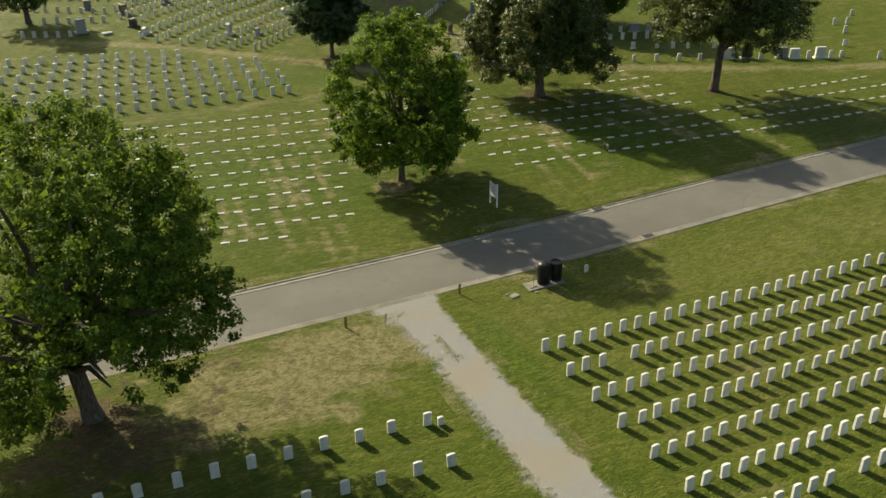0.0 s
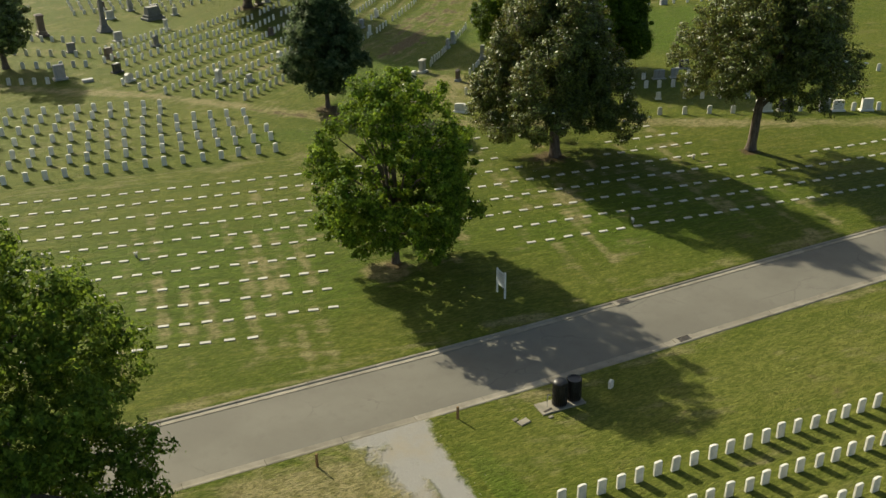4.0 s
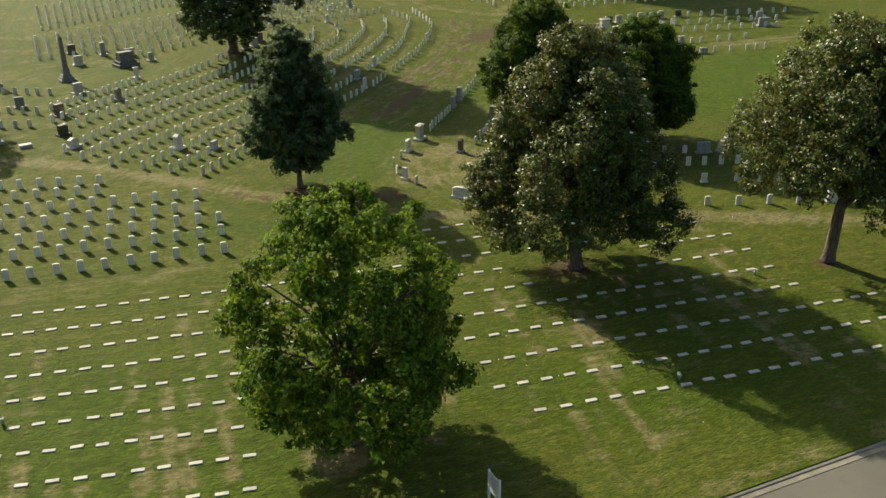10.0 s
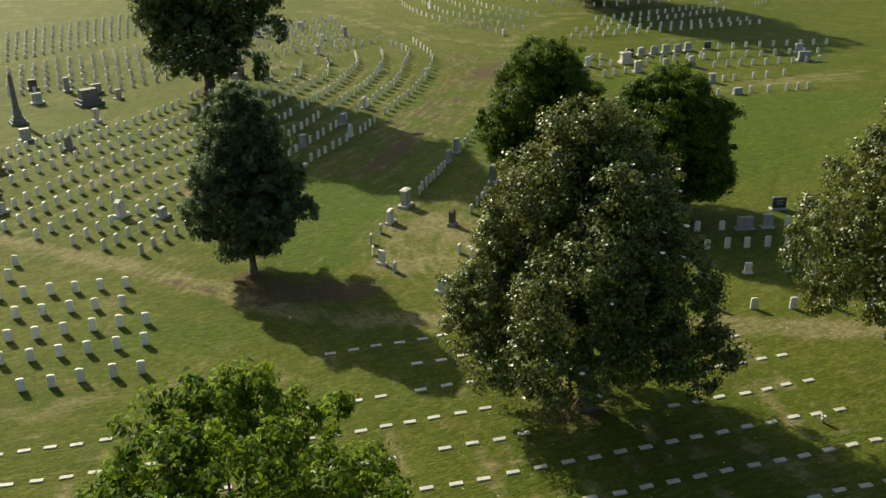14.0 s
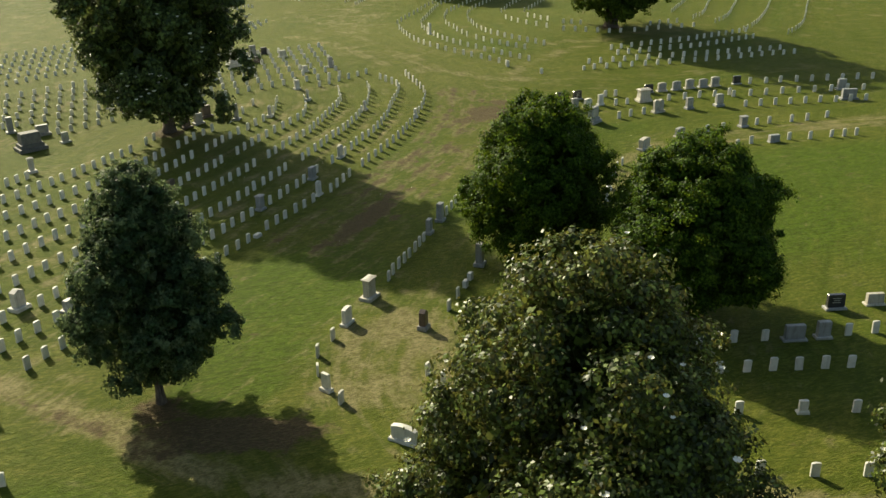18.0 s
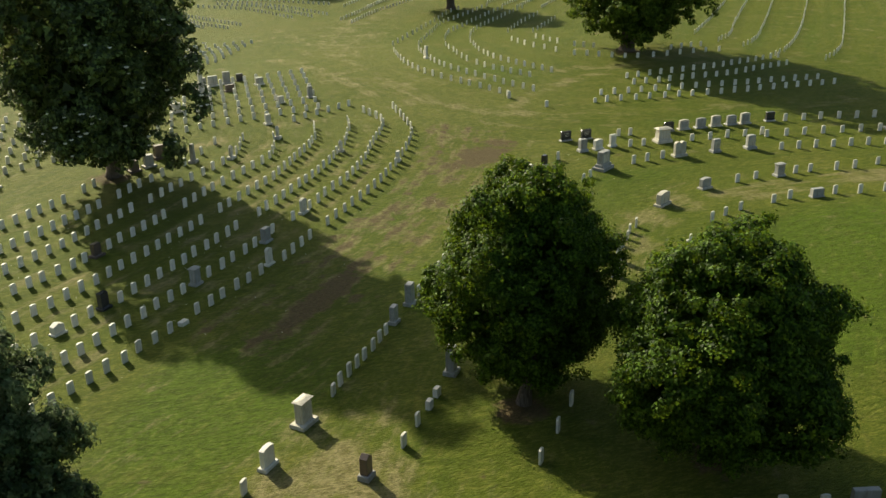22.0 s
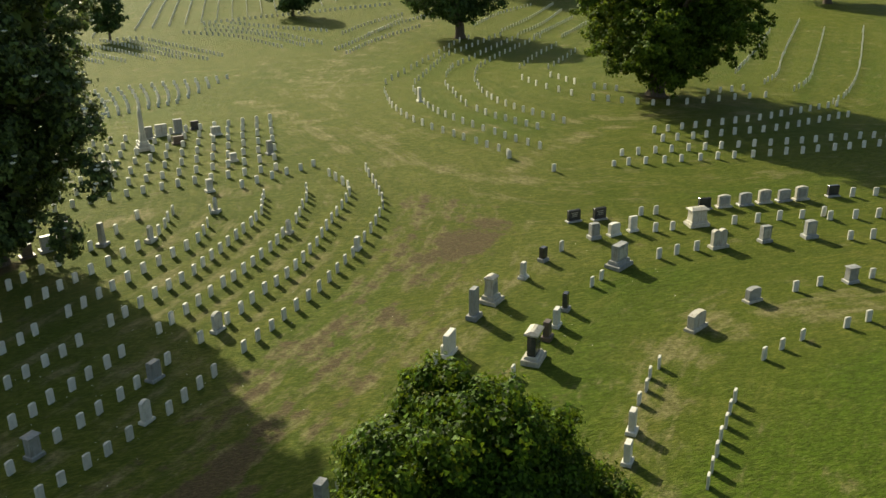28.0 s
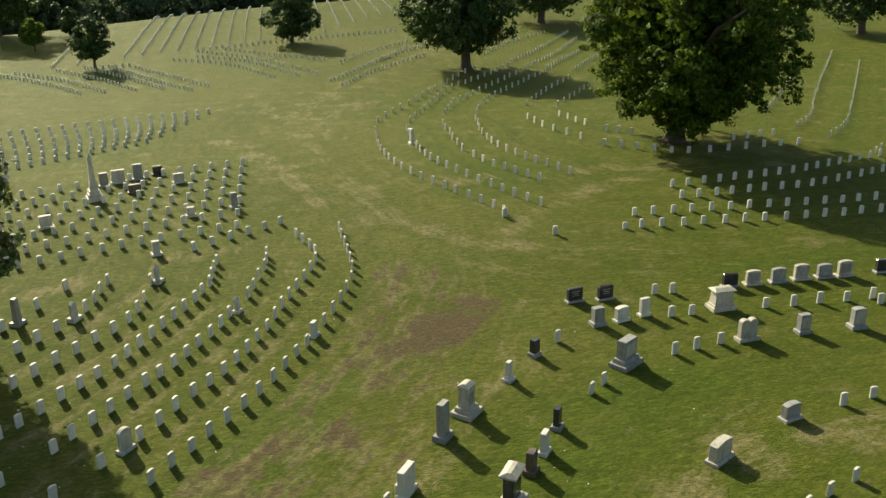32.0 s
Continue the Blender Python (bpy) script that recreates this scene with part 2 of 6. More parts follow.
GRANITE = mineral("grey_granite", (0.33, 0.33, 0.32), (0.24, 0.24, 0.235), 4.0, 60, 0.5, 0.4, 0.25, streak=0.45)
PALE_GRANITE = mineral("pale_granite", (0.50, 0.47, 0.40), (0.40, 0.37, 0.31), 3.0, 60, 0.6, 0.3, 0.2, streak=0.5)
DARK_GRANITE = mineral("weathered_granite", (0.20, 0.195, 0.18), (0.13, 0.127, 0.118), 3.0, 50, 0.75, 0.25, 0.25, streak=0.4)
BLACK_GRANITE = mineral("black_granite", (0.030, 0.030, 0.034), (0.045, 0.045, 0.05), 4.0, 60, 0.22, 0.5, 0.0, 0.05)
BROWN_GRANITE = mineral("brown_granite", (0.075, 0.055, 0.048), (0.12, 0.085, 0.07), 4.0, 60, 0.35, 0.45, 0.0, 0.1, streak=0.3)
STEEL = mineral("black_painted_steel", (0.006, 0.006, 0.007), (0.012, 0.012, 0.013), 4.0, 40, 0.45, 0.4, 0.0, 0.05)
WOOD = mineral("brown_stained_wood", (0.20, 0.118, 0.052), (0.27, 0.165, 0.075), 6.0, 40, 0.8, 0.2, 0.1)
WHITE_PAINT = mineral("white_paint", (0.72, 0.72, 0.70), (0.62, 0.62, 0.60), 5.0, 40, 0.5, 0.3, 0.0, 0.05)
GREY_PRINT = mineral("grey_print", (0.32, 0.33, 0.34), (0.38, 0.39, 0.40), 5.0, 40, 0.6, 0.3, 0.0, 0.05)
IRON = mineral("rusty_iron", (0.035, 0.030, 0.026), (0.07, 0.055, 0.042), 6.0, 40, 0.7, 0.4, 0.0)
PETAL = mineral("white_petals", (0.80, 0.78, 0.70), (0.74, 0.70, 0.58), 8.0, 30, 0.6, 0.3, 0.0, 0.1)
PINK = mineral("faded_cloth_flowers", (0.45, 0.42, 0.44), (0.60, 0.52, 0.5), 30.0, 60, 0.8, 0.1, 0.0)
LEAF_OAK = leaf_material("oak_leaves", (0.013, 0.031, 0.003), (0.059, 0.108, 0.009), (0.230, 0.315, 0.023), 0.55, 0.28, 0.09, fresh=0.575)
LEAF_GREAT = leaf_material("great_tree_leaves", (0.020, 0.042, 0.006), (0.072, 0.120, 0.014), (0.220, 0.275, 0.028), 0.65, 0.32, 0.10, fresh=0.56)
LEAF_SHADE = leaf_material("shade_tree_leaves", (0.028, 0.058, 0.008), (0.092, 0.150, 0.018), (0.205, 0.270, 0.032), 0.65, 0.44, 0.10, fresh=0.50)
LEAF_MAPLE = leaf_material("maple_leaves", (0.021, 0.050, 0.005), (0.092, 0.162, 0.014), (0.235, 0.310, 0.027), 0.65, 0.38, 0.10, fresh=0.51)
LEAF_MAGNOLIA = leaf_material("magnolia_leaves", (0.025, 0.046, 0.013), (0.100, 0.142, 0.038), (0.165, 0.180, 0.060), 0.45, 0.32, 0.24, fresh=0.57)
LEAF_MAGNOLIA_NEAR = leaf_material("bronze_magnolia_leaves", (0.022, 0.039, 0.008), (0.096, 0.134, 0.025), (0.200, 0.168, 0.045), 0.40, 0.34, 0.28, fresh=0.57)
LEAF_GUM = leaf_material("gum_leaves", (0.016, 0.035, 0.014), (0.050, 0.092, 0.036), (0.200, 0.250, 0.115), 0.55, 0.46, 0.18, fresh=0.46)
LEAF_FAR = leaf_material("lawn_tree_leaves", (0.024, 0.046, 0.014), (0.046, 0.082, 0.022), (0.085, 0.130, 0.030), 0.6, 0.28)
# paler, greyer greens than the other leaves, for the distant wood
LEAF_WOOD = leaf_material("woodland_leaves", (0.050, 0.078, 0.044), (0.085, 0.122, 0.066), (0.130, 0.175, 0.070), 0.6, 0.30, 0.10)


# ---- mesh helpers ----
def mesh_of(name, verts, faces, material, smooth=False):
    me = bpy.data.meshes.new(name)
    me.from_pydata([tuple(v) for v in verts], [], faces)
    me.materials.append(material)
    if smooth:
        me.polygons.foreach_set("use_smooth", [True] * len(me.polygons))
    me.update()
    return me


def part(name, me, parent, at=(0, 0, 0), turn=0.0, label=""):
    ob = new(name, me)
    ob.parent = parent
    ob.location, ob.rotation_euler = at, (0, 0, turn)
    return tagged(ob, label)


def loft(rings, close=True):
    """Verts and faces of a skin over rings that have equally many points, closed at both ends."""
    k = len(rings[0])
    verts = [p for r in rings for p in r]
    faces = [(i * k + j, i * k + (j + 1) % k, (i + 1) * k + (j + 1) % k, (i + 1) * k + j) for i in range(len(rings) - 1) for j in range(k)]
    if close:
        faces += [tuple(reversed(range(k))), tuple(range((len(rings) - 1) * k, len(rings) * k))]
    return verts, faces


def box_rings(steps):
    """Stacked rectangles: (width, depth, height) from the bottom up."""
    return [[(-w / 2, -d / 2, z), (w / 2, -d / 2, z), (w / 2, d / 2, z), (-w / 2, d / 2, z)] for w, d, z in steps]


def block(name, w, d, z0, z1, material, taper=0.0, ch=0.02):
    wt, dt = w - taper, d - taper
    return mesh_of(name, *loft(box_rings([(w, d, z0), (wt, dt, z1 - ch), (wt - 2 * ch, dt - 2 * ch, z1)])), material)


def slab(name, profile, depth, material, ch=0.012):
    """A profile in x and z, thickened along y, with chamfered rims."""
    cx = sum(p[0] for p in profile) / len(profile)
    cz = sum(p[1] for p in profile) / len(profile)
    w = max(abs(p[0] - cx) for p in profile)
    h = max(abs(p[1] - cz) for p in profile)
    small = [(cx + (x - cx) * (1 - ch / w), cz + (z - cz) * (1 - ch / h)) for x, z in profile]
    rings = [[(x, y, z) for x, z in ps] for y, ps in ((-depth / 2, small), (-depth / 2 + ch, profile), (depth / 2 - ch, profile), (depth / 2, small))]
    return mesh_of(name, *loft(rings), material)


def arched(w, z0, z1, rise, steps=6):
    """An upright tablet with a segmental top."""
    pts = [(-w / 2, z0), (w / 2, z0)]
    for i in range(steps + 1):
        u = 1 - 2 * i / steps
        pts.append((u * w / 2, z1 - rise * u * u))
    return pts


def tube(name, path, radii, material, sides=8):
    rings = []
    for i, p in enumerate(path):
        a, b = path[max(i - 1, 0)], path[min(i + 1, len(path) - 1)]
        q = (Vector(b) - Vector(a)).to_track_quat("Z", "Y")
        rings.append([tuple(Vector(p) + q @ Vector((radii[i] * math.cos(2 * math.pi * j / sides), radii[i] * math.sin(2 * math.pi * j / sides), 0))) for j in range(sides)])
    return mesh_of(name, *loft(rings), material, True)


# ---- ground ----
SWELLS = ((36, 100, 20, -0.55), (74, 101, 16, -0.5), (46, 138, 24, 0.8), (88, 137, 22, 1.3), (24, 34, 16, -0.25), (20, 122, 14, -1.0), (38, 57, 15, 0.45), (75, 262, 48, 2.2))
SKEW, ROAD_Y, ROAD_HALF = -0.009, 36.30, 1.87


def brow(x, y):
    """How far the ground has fallen behind the crest of the far hill."""
    d = max(0.0, y - 236 - 0.29 * (min(max(x, -40), 160) - 20))
    return min(0.22 * d * d / (d + 9), 9.0)


def ground_z(x, y):
    return -0.35 - brow(x, y) + sum(h * math.exp(-((x - a) ** 2 + (y - b) ** 2) / (r * r)) for a, b, r, h in SWELLS)


def road_y(x):
    return ROAD_Y + SKEW * (min(max(x, -60), 140) - 20)


def at(x, y, turn=0.0, sink=0.0, lean=(0, 0)):
    return Matrix.Translation((x, y, ground_z(x, y) - sink)) @ Euler((lean[0], lean[1], turn)).to_matrix().to_4x4()


def band(X, Y, pts, width):
    """How far inside a worn band along a line of points: 1 in its middle, 0 past its edge."""
    best = np.full(X.shape, 1e9)
    for (ax, ay), (bx, by) in zip(pts, pts[1:]):
        u = np.clip(((X - ax) * (bx - ax) + (Y - ay) * (by - ay)) / ((bx - ax) ** 2 + (by - ay) ** 2), 0, 1)
        best = np.minimum(best, np.hypot(X - ax - u * (bx - ax), Y - ay - u * (by - ay)))
    return np.clip(1.4 * (1 - best / width), 0, 1)


def spot(X, Y, x, y, rx, ry=None, turn=0.0):
    c, s = math.cos(radians(turn)), math.sin(radians(turn))
    u, v = (X - x) * c + (Y - y) * s, -(X - x) * s + (Y - y) * c
    return np.clip(1.5 * (1 - np.hypot(u / rx, v / (ry or rx))), 0, 1)


def flat_row_y(k, x):
    """The line of the k-th row of flat markers."""
    u = x - 8
    return 44.07 - 0.2561 * u + 0.00184 * u * u + k * (1.893 + 0.00264 * u) + 0.00754 * k * k


LEFT_END = (11.8, 16.1, 16.4, 16.8, 17.8, 26.3, 26.4, 27.3, 27.5, 28.1, 28.6)   # where the rows of flat markers stop before the maple
TREES_AT = dict(A=(0.44, 31.6), C=(20.6, 47.0), M=(35.8, 55.6), R=(48.2, 50.7), D=(26.5, 74.5), E=(31.7, 118.5), F=(46.3, 78.6), F2=(51.35, 72.5), G=(86, 136.8), H=(83.1, 183), L=(4, 100.5))


def build_ground():
    near = lambda a, b, s: list(np.arange(a, b, s))
    xs = [-1500, -700, -300, -150, -80, -45, -28, -18] + near(-12, 50, 0.3) + near(50, 100, 0.5) + near(100, 190, 2.5) + [200, 230, 280, 380, 600, 1000, 1600]
    ys = [-900, -400, -150, -60, -20, 0] + near(8, 33.6, 0.5) + [33.6, 33.8, 33.99, 34.01, 34.05, 34.2, 36.0, 38.3, 38.55, 38.59, 38.61, 38.8] + near(39, 66, 0.35) + near(66, 142, 0.5) + near(142, 300, 2.0) + [302, 306, 310, 316, 324, 340, 360, 400, 550, 900, 2000]
    X, Y = np.meshgrid(np.array(xs), np.array(ys))
    inside = (Y > 34.03) & (Y < 38.57)
    Y = Y + SKEW * (np.clip(X, -60, 140) - 20)
    Z = np.full(X.shape, -0.35)
    for a, b, r, h in SWELLS:
        Z += h * np.exp(-((X - a) ** 2 + (Y - b) ** 2) / (r * r))
    Z = Z - 0.14 * inside - np.array([[brow(x, y) if y > 200 else 0.0 for x, y in zip(rx, ry)] for rx, ry in zip(X, Y)])
    nx, ny = len(xs), len(ys)
    verts = np.stack([X, Y, Z], -1).reshape(-1, 3)
    faces = [(j * nx + i, j * nx + i + 1, (j + 1) * nx + i + 1, (j + 1) * nx + i) for j in range(ny - 1) for i in range(nx - 1)]
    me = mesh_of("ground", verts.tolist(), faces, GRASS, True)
    dry = 0.74 * band(X, Y, [(3, 94), (12, 87), (18.4, 81), (22, 76.5), (24.6, 73), (26.9, 69.2), (30, 66.8), (34.7, 64.3), (40, 61.4), (46.2, 58.4), (49.1, 56.9), (60, 51.6), (75, 46)], 1.35)
    dry = np.maximum(dry, 0.24 * band(X, Y, [(37, 89.5), (43.7, 95.4), (47.7, 100.7), (53.5, 107.1), (58.7, 113.9)], 2.2))
    dry = np.maximum(dry, 0.38 * band(X, Y, [(55, 176), (57.5, 150), (58.4, 132), (60, 126.5), (63.6, 121.3), (69, 119)], 1.2))
    dry = np.maximum(dry, 0.22 * band(X, Y, [(58, 113), (62, 118), (68, 118.5), (80, 115.5), (95, 113)], 1.6))
    dry = np.maximum(dry, 0.36 * band(X, Y, [(57, 152), (60, 166), (66, 176), (84, 200)], 3.5))
    dry = np.maximum(dry, 0.62 * spot(X, Y, 36.8, 75, 5.2, 9.8, -24))
    dry = np.maximum(dry, 0.95 * spot(X, Y, 9.4, 31.0, 7.4, 4.2, 8))
    dry = np.maximum(dry, 0.75 * spot(X, Y, 4.6, 29.6, 5.4, 3.2))
    dry = np.maximum(dry, 0.28 * band(X, Y, [(2, 66.5), (20, 64.2), (27, 63.5)], 1.6))
    dry = np.maximum(dry, 0.45 * band(X, Y, [(56, 87), (59, 91.2), (62.2, 95.1), (65.2, 97.0), (69.7, 97.6), (78, 97.2), (90, 95)], 2.4))
    dry = np.maximum(dry, 0.50 * spot(X, Y, 47, 124.5, 5, 1.6, 10))
    dry = np.maximum(dry, 0.10 * band(X, Y, [(19, 30), (26, 30.5), (40, 30), (60, 29)], 2.2))
    dry = np.maximum(dry, 0.35 * band(X, Y, [(60, 134), (68, 133), (80, 131), (92, 132)], 2.0))
    dry = np.maximum(dry, 0.48 * band(X, Y, [(54.7, 139), (57.6, 134.7), (58.4, 129.9), (59.6, 126.6), (61, 123.8), (63.3, 120.5), (69, 119)], 0.8))
    dry = np.maximum(dry, 0.34 * band(X, Y, [(51, 152), (53, 143), (55.5, 134), (57, 127)], 2.6))
    dry = np.maximum(dry, 0.62 * spot(X, Y, 39.6, 122.6, 4.5, 1.5, 8))
    dry = np.maximum(dry, 0.40 * band(X, Y, [(66, 167), (61, 160), (57.5, 150)], 3.0))
    dry = np.maximum(dry, 0.40 * band(X, Y, [(66, 122.5), (72, 127), (80, 129.5), (90, 129)], 1.5))
    for i in range(5):   # mower tracks between the long curving rows
        o = 1.0 + 1.75 * i
        dry = np.maximum(dry, 0.36 * band(X, Y, [(x - o, y + 1.05 * o) for x, y in ((20.9, 80), (30.6, 89), (42.3, 100.8), (48.5, 107.5), (52.0, 113))], 0.75))
    dry = np.maximum(dry, 0.34 * band(X, Y, [(48, 97), (53, 103), (57.5, 109), (60.5, 115)], 0.8))
    dry = np.maximum(dry, 0.34 * band(X, Y, [(50.5, 95.2), (55.5, 101.2), (60, 107), (63, 113)], 0.8))
    for side, q in ((1, 0.42), (-1, 0.30)):   # worn grass along the kerbs
        line = [(x, 36.30 + side * 2.75 + SKEW * (x - 20)) for x in (-40, 20, 80)]
        dry = np.maximum(dry, q * band(X, Y, line, 0.7))
    rng = np.random.default_rng(6)
    for _ in range(26):   # leaf litter and thin turf near the oak
        dry = np.maximum(dry, rng.uniform(0.5, 1.1) * spot(X, Y, 4.8 + rng.normal(0, 2.6), 31.2 + rng.normal(0, 1.5), rng.uniform(0.5, 1.2)))
    litter = [(4.4 + rng.normal(0, 2.4), 31.6 + rng.normal(0, 1.5), rng.uniform(0.4, 0.9), rng.uniform(0.3, 0.6)) for _ in range(26)]
    rng = np.random.default_rng(5)
    for _ in range(105):   # sunken, drier plots behind single flat markers
        k = int(rng.integers(1, 11))
        x = LEFT_END[k] - 0.97 * int(rng.integers(0, 20))
        if rng.uniform() < 0.35 and k > 2:
            x = 28 + rng.uniform(0, 18)
        y = flat_row_y(k, x)
        long = rng.choice((1.8, 3.7, 5.6, 7.5)) * rng.uniform(0.9, 1.05)
        u, v = (X - x) - 0.13 * (Y - y), y - 0.12 - Y
        soft = np.clip(1.5 - 3.2 * np.abs(u), 0, 1) * np.clip(v / 0.25, 0, 1) * np.clip((long - v) / 0.6, 0, 1)
        dry = np.maximum(dry, rng.uniform(0.25, 0.62) * soft)
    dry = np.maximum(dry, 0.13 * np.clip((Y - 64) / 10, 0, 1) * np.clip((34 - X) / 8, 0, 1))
    # slightly more straw tone the farther back the lawn lies
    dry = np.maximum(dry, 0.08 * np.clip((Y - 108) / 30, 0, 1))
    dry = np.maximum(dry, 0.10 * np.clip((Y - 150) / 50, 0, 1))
    lanes = ([(-12, 46.5), (8, 44.1), (30, 39.5), (62, 36)], [(-12, 70.5), (1.3, 69.0), (20, 66.2)], [(14, 72), (20.9, 80), (30.6, 89), (42.3, 100.8), (48.6, 107.8), (51.8, 112.3), (54.9, 118.3), (55.9, 126.5), (54, 140), (56, 158), (64, 176), (74, 190)],
             [(63.8, 151), (62.6, 142), (63.5, 134.5), (66.6, 126), (69, 121), (78, 118), (97, 116), (120, 114)], [(44, 70), (50, 79), (58.5, 88), (62.8, 92.4), (66.2, 95.6), (72, 97.6), (80, 96.4), (95, 92)], [(99.3, 138.7), (104.3, 143.2), (114, 154.8), (134, 177.4)])
    across = np.full(X.shape, 1e9)
    for line in lanes:
        for (ax, ay), (bx, by) in zip(line, line[1:]):
            u = np.clip(((X - ax) * (bx - ax) + (Y - ay) * (by - ay)) / ((bx - ax) ** 2 + (by - ay) ** 2), 0, 1)
            across = np.minimum(across, np.hypot(X - ax - u * (bx - ax), Y - ay - u * (by - ay)))
    pale = np.zeros(X.shape)
    for x, y, rx, ry, q, turn in ((36, 30.2, 26, 4.6, .85, -2), (28, 24, 16, 9, .5, 0), (60, 124, 16, 9, .6, 10), (10, 76, 14, 12, .3, 0), (36, 140, 30, 24, .3, 10), (60, 150, 9, 30, .5, 0), (45, 180, 40, 22, .5, 0), (70, 205, 60, 30, .5, 10), (62, 110, 8, 7, .4, 30), (26, 41, 14, 2.2, .3, -4)):
        pale = np.maximum(pale, q * spot(X, Y, x, y, rx, ry, turn))
    dry = np.maximum(dry, 1.5 * spot(X, Y, TREES_AT["C"][0] - 0.9, TREES_AT["C"][1] - 0.6, 1.5))
    bare = np.zeros(X.shape)
    for x, y, r, q in litter:
        bare = np.maximum(bare, q * spot(X, Y, x, y, r))
    for key, r in (("C", 0.7), ("M", 1.8), ("R", 1.0), ("E", 2.2), ("F", 1.6), ("F2", 1.6), ("G", 2.0), ("A", 2.4), ("H", 1.6)):
        x, y = TREES_AT[key]
        bare = np.maximum(bare, 0.95 * spot(X, Y, x - 0.3, y - 0.2, r))
    bare = np.maximum(bare, 1.5 * spot(X, Y, 28.9, 71.0, 4.8, 1.7, -25))
    bare = np.maximum(bare, 0.9 * spot(X, Y, 26.4, 73.9, 1.5))
    bare = np.maximum(bare, 0.55 * band(X, Y, [(20.5, 77.6), (22.5, 75.2), (24.6, 72.6), (26, 70.6)], 0.7))
    bare = np.maximum(bare, 0.85 * spot(X, Y, 58.4, 111.4, 5.4, 3.2, 38))
    bare = np.maximum(bare, 0.95 * spot(X, Y, 41, 92.2, 6.8, 1.3, 46))
    bare = np.maximum(bare, 0.55 * spot(X, Y, 43.9, 95.0, 2.6, 1.4, 45))
    for o, q in ((1.6, 0.40), (2.7, 0.55), (3.5, 0.34), (4.6, 0.62), (5.5, 0.44), (6.7, 0.36), (7.9, 0.28)):   # wheel tracks along the wide aisle
        line = [(x + 0.74 * o, y - 0.67 * o) for x, y in ((33, 91.2), (42.3, 100.8), (48.6, 107.8), (53.2, 114.6), (56.4, 121.5))]
        bare = np.maximum(bare, q * band(X, Y, line, 0.55))
        dry = np.maximum(dry, 0.8 * q * band(X, Y, line, 0.8))
    bare = np.maximum(bare, 0.36 * band(X, Y, [(44, 95), (48.4, 100.9), (53, 105.6), (57.5, 110.6)], 0.7))
    bare = np.maximum(bare, 0.45 * spot(X, Y, 31.4, 79.5, 1.8, 1.1, 45))
    # bare soil by the oak, enlarged so its brown also carries the tree's shade
    bare = np.maximum(bare, 0.70 * spot(X, Y, 1.4, 28.9, 5.6, 3.0))
    lush = 1.0 * spot(X, Y, 29.3, 74.6, 4.2, 2.6, 0)
    for x, y, rx, ry, q, turn in ((35, 84, 7, 11, .85, -40), (56, 93, 5, 9, .6, -40), (44, 91, 4, 10, .5, -42), (62, 82, 14, 10, 1.0, 10), (26, 60, 26, 3.5, .4, -8), (14, 50, 26, 14, .62, -8), (38, 49, 20, 10, .35, -8), (31, 77.5, 6, 4, .8, 0), (21, 69, 8, 3.5, .6, -20), (17.2, 28, 1.2, 7, .8, 0), (64, 100, 7, 4, .45, 20), (38, 40.5, 20, 3, .4, 0), (9, 28.2, 3, 1.6, .6, 0), (70, 77, 20, 11, .5, 5), (55, 66, 12, 8, .4, 0), (40, 150, 30, 5, .45, 20), (50, 91, 10, 8, .62, 30), (37, 45, 20, 7, .6, -8), (74, 88, 15, 8, .95, 0), (49, 104, 5, 13, .55, -42), (58, 98, 6, 9, .5, -40), (66, 103, 9, 3, .6, 5), (80, 113.5, 16, 2, .5, -4), (70, 134, 5, 9, .55, 8), (67, 141, 2.5, 12, .5, -5), (106, 140, 2.0, 24, .6, -42), (112, 138, 2.0, 26, .6, -42)):
        lush = np.maximum(lush, q * spot(X, Y, x, y, rx, ry, turn))
    for name, values in (("dry", dry), ("bare", bare), ("lush", lush), ("across", across), ("pale", pale)):
        me.attributes.new(name, "FLOAT", "POINT").data.foreach_set("value", values.reshape(-1).astype(np.float32))
    return tagged(new("ground", me), "mown cemetery lawn, green with dry straw-coloured patches", "lawn", kind="structure")


def strip(name, xs, y0, y1, lift, material, thick=0.0):
    """A sheet along the road between two lines beside its middle."""
    verts, faces = [], []
    for x in xs:
        for o in (y0, y1):
            verts.append((x, road_y(x) + o, ground_z(x, road_y(x)) + lift))
    for i in range(len(xs) - 1):
        faces.append((2 * i, 2 * i + 2, 2 * i + 3, 2 * i + 1))
    return mesh_of(name, verts, faces, material, True)


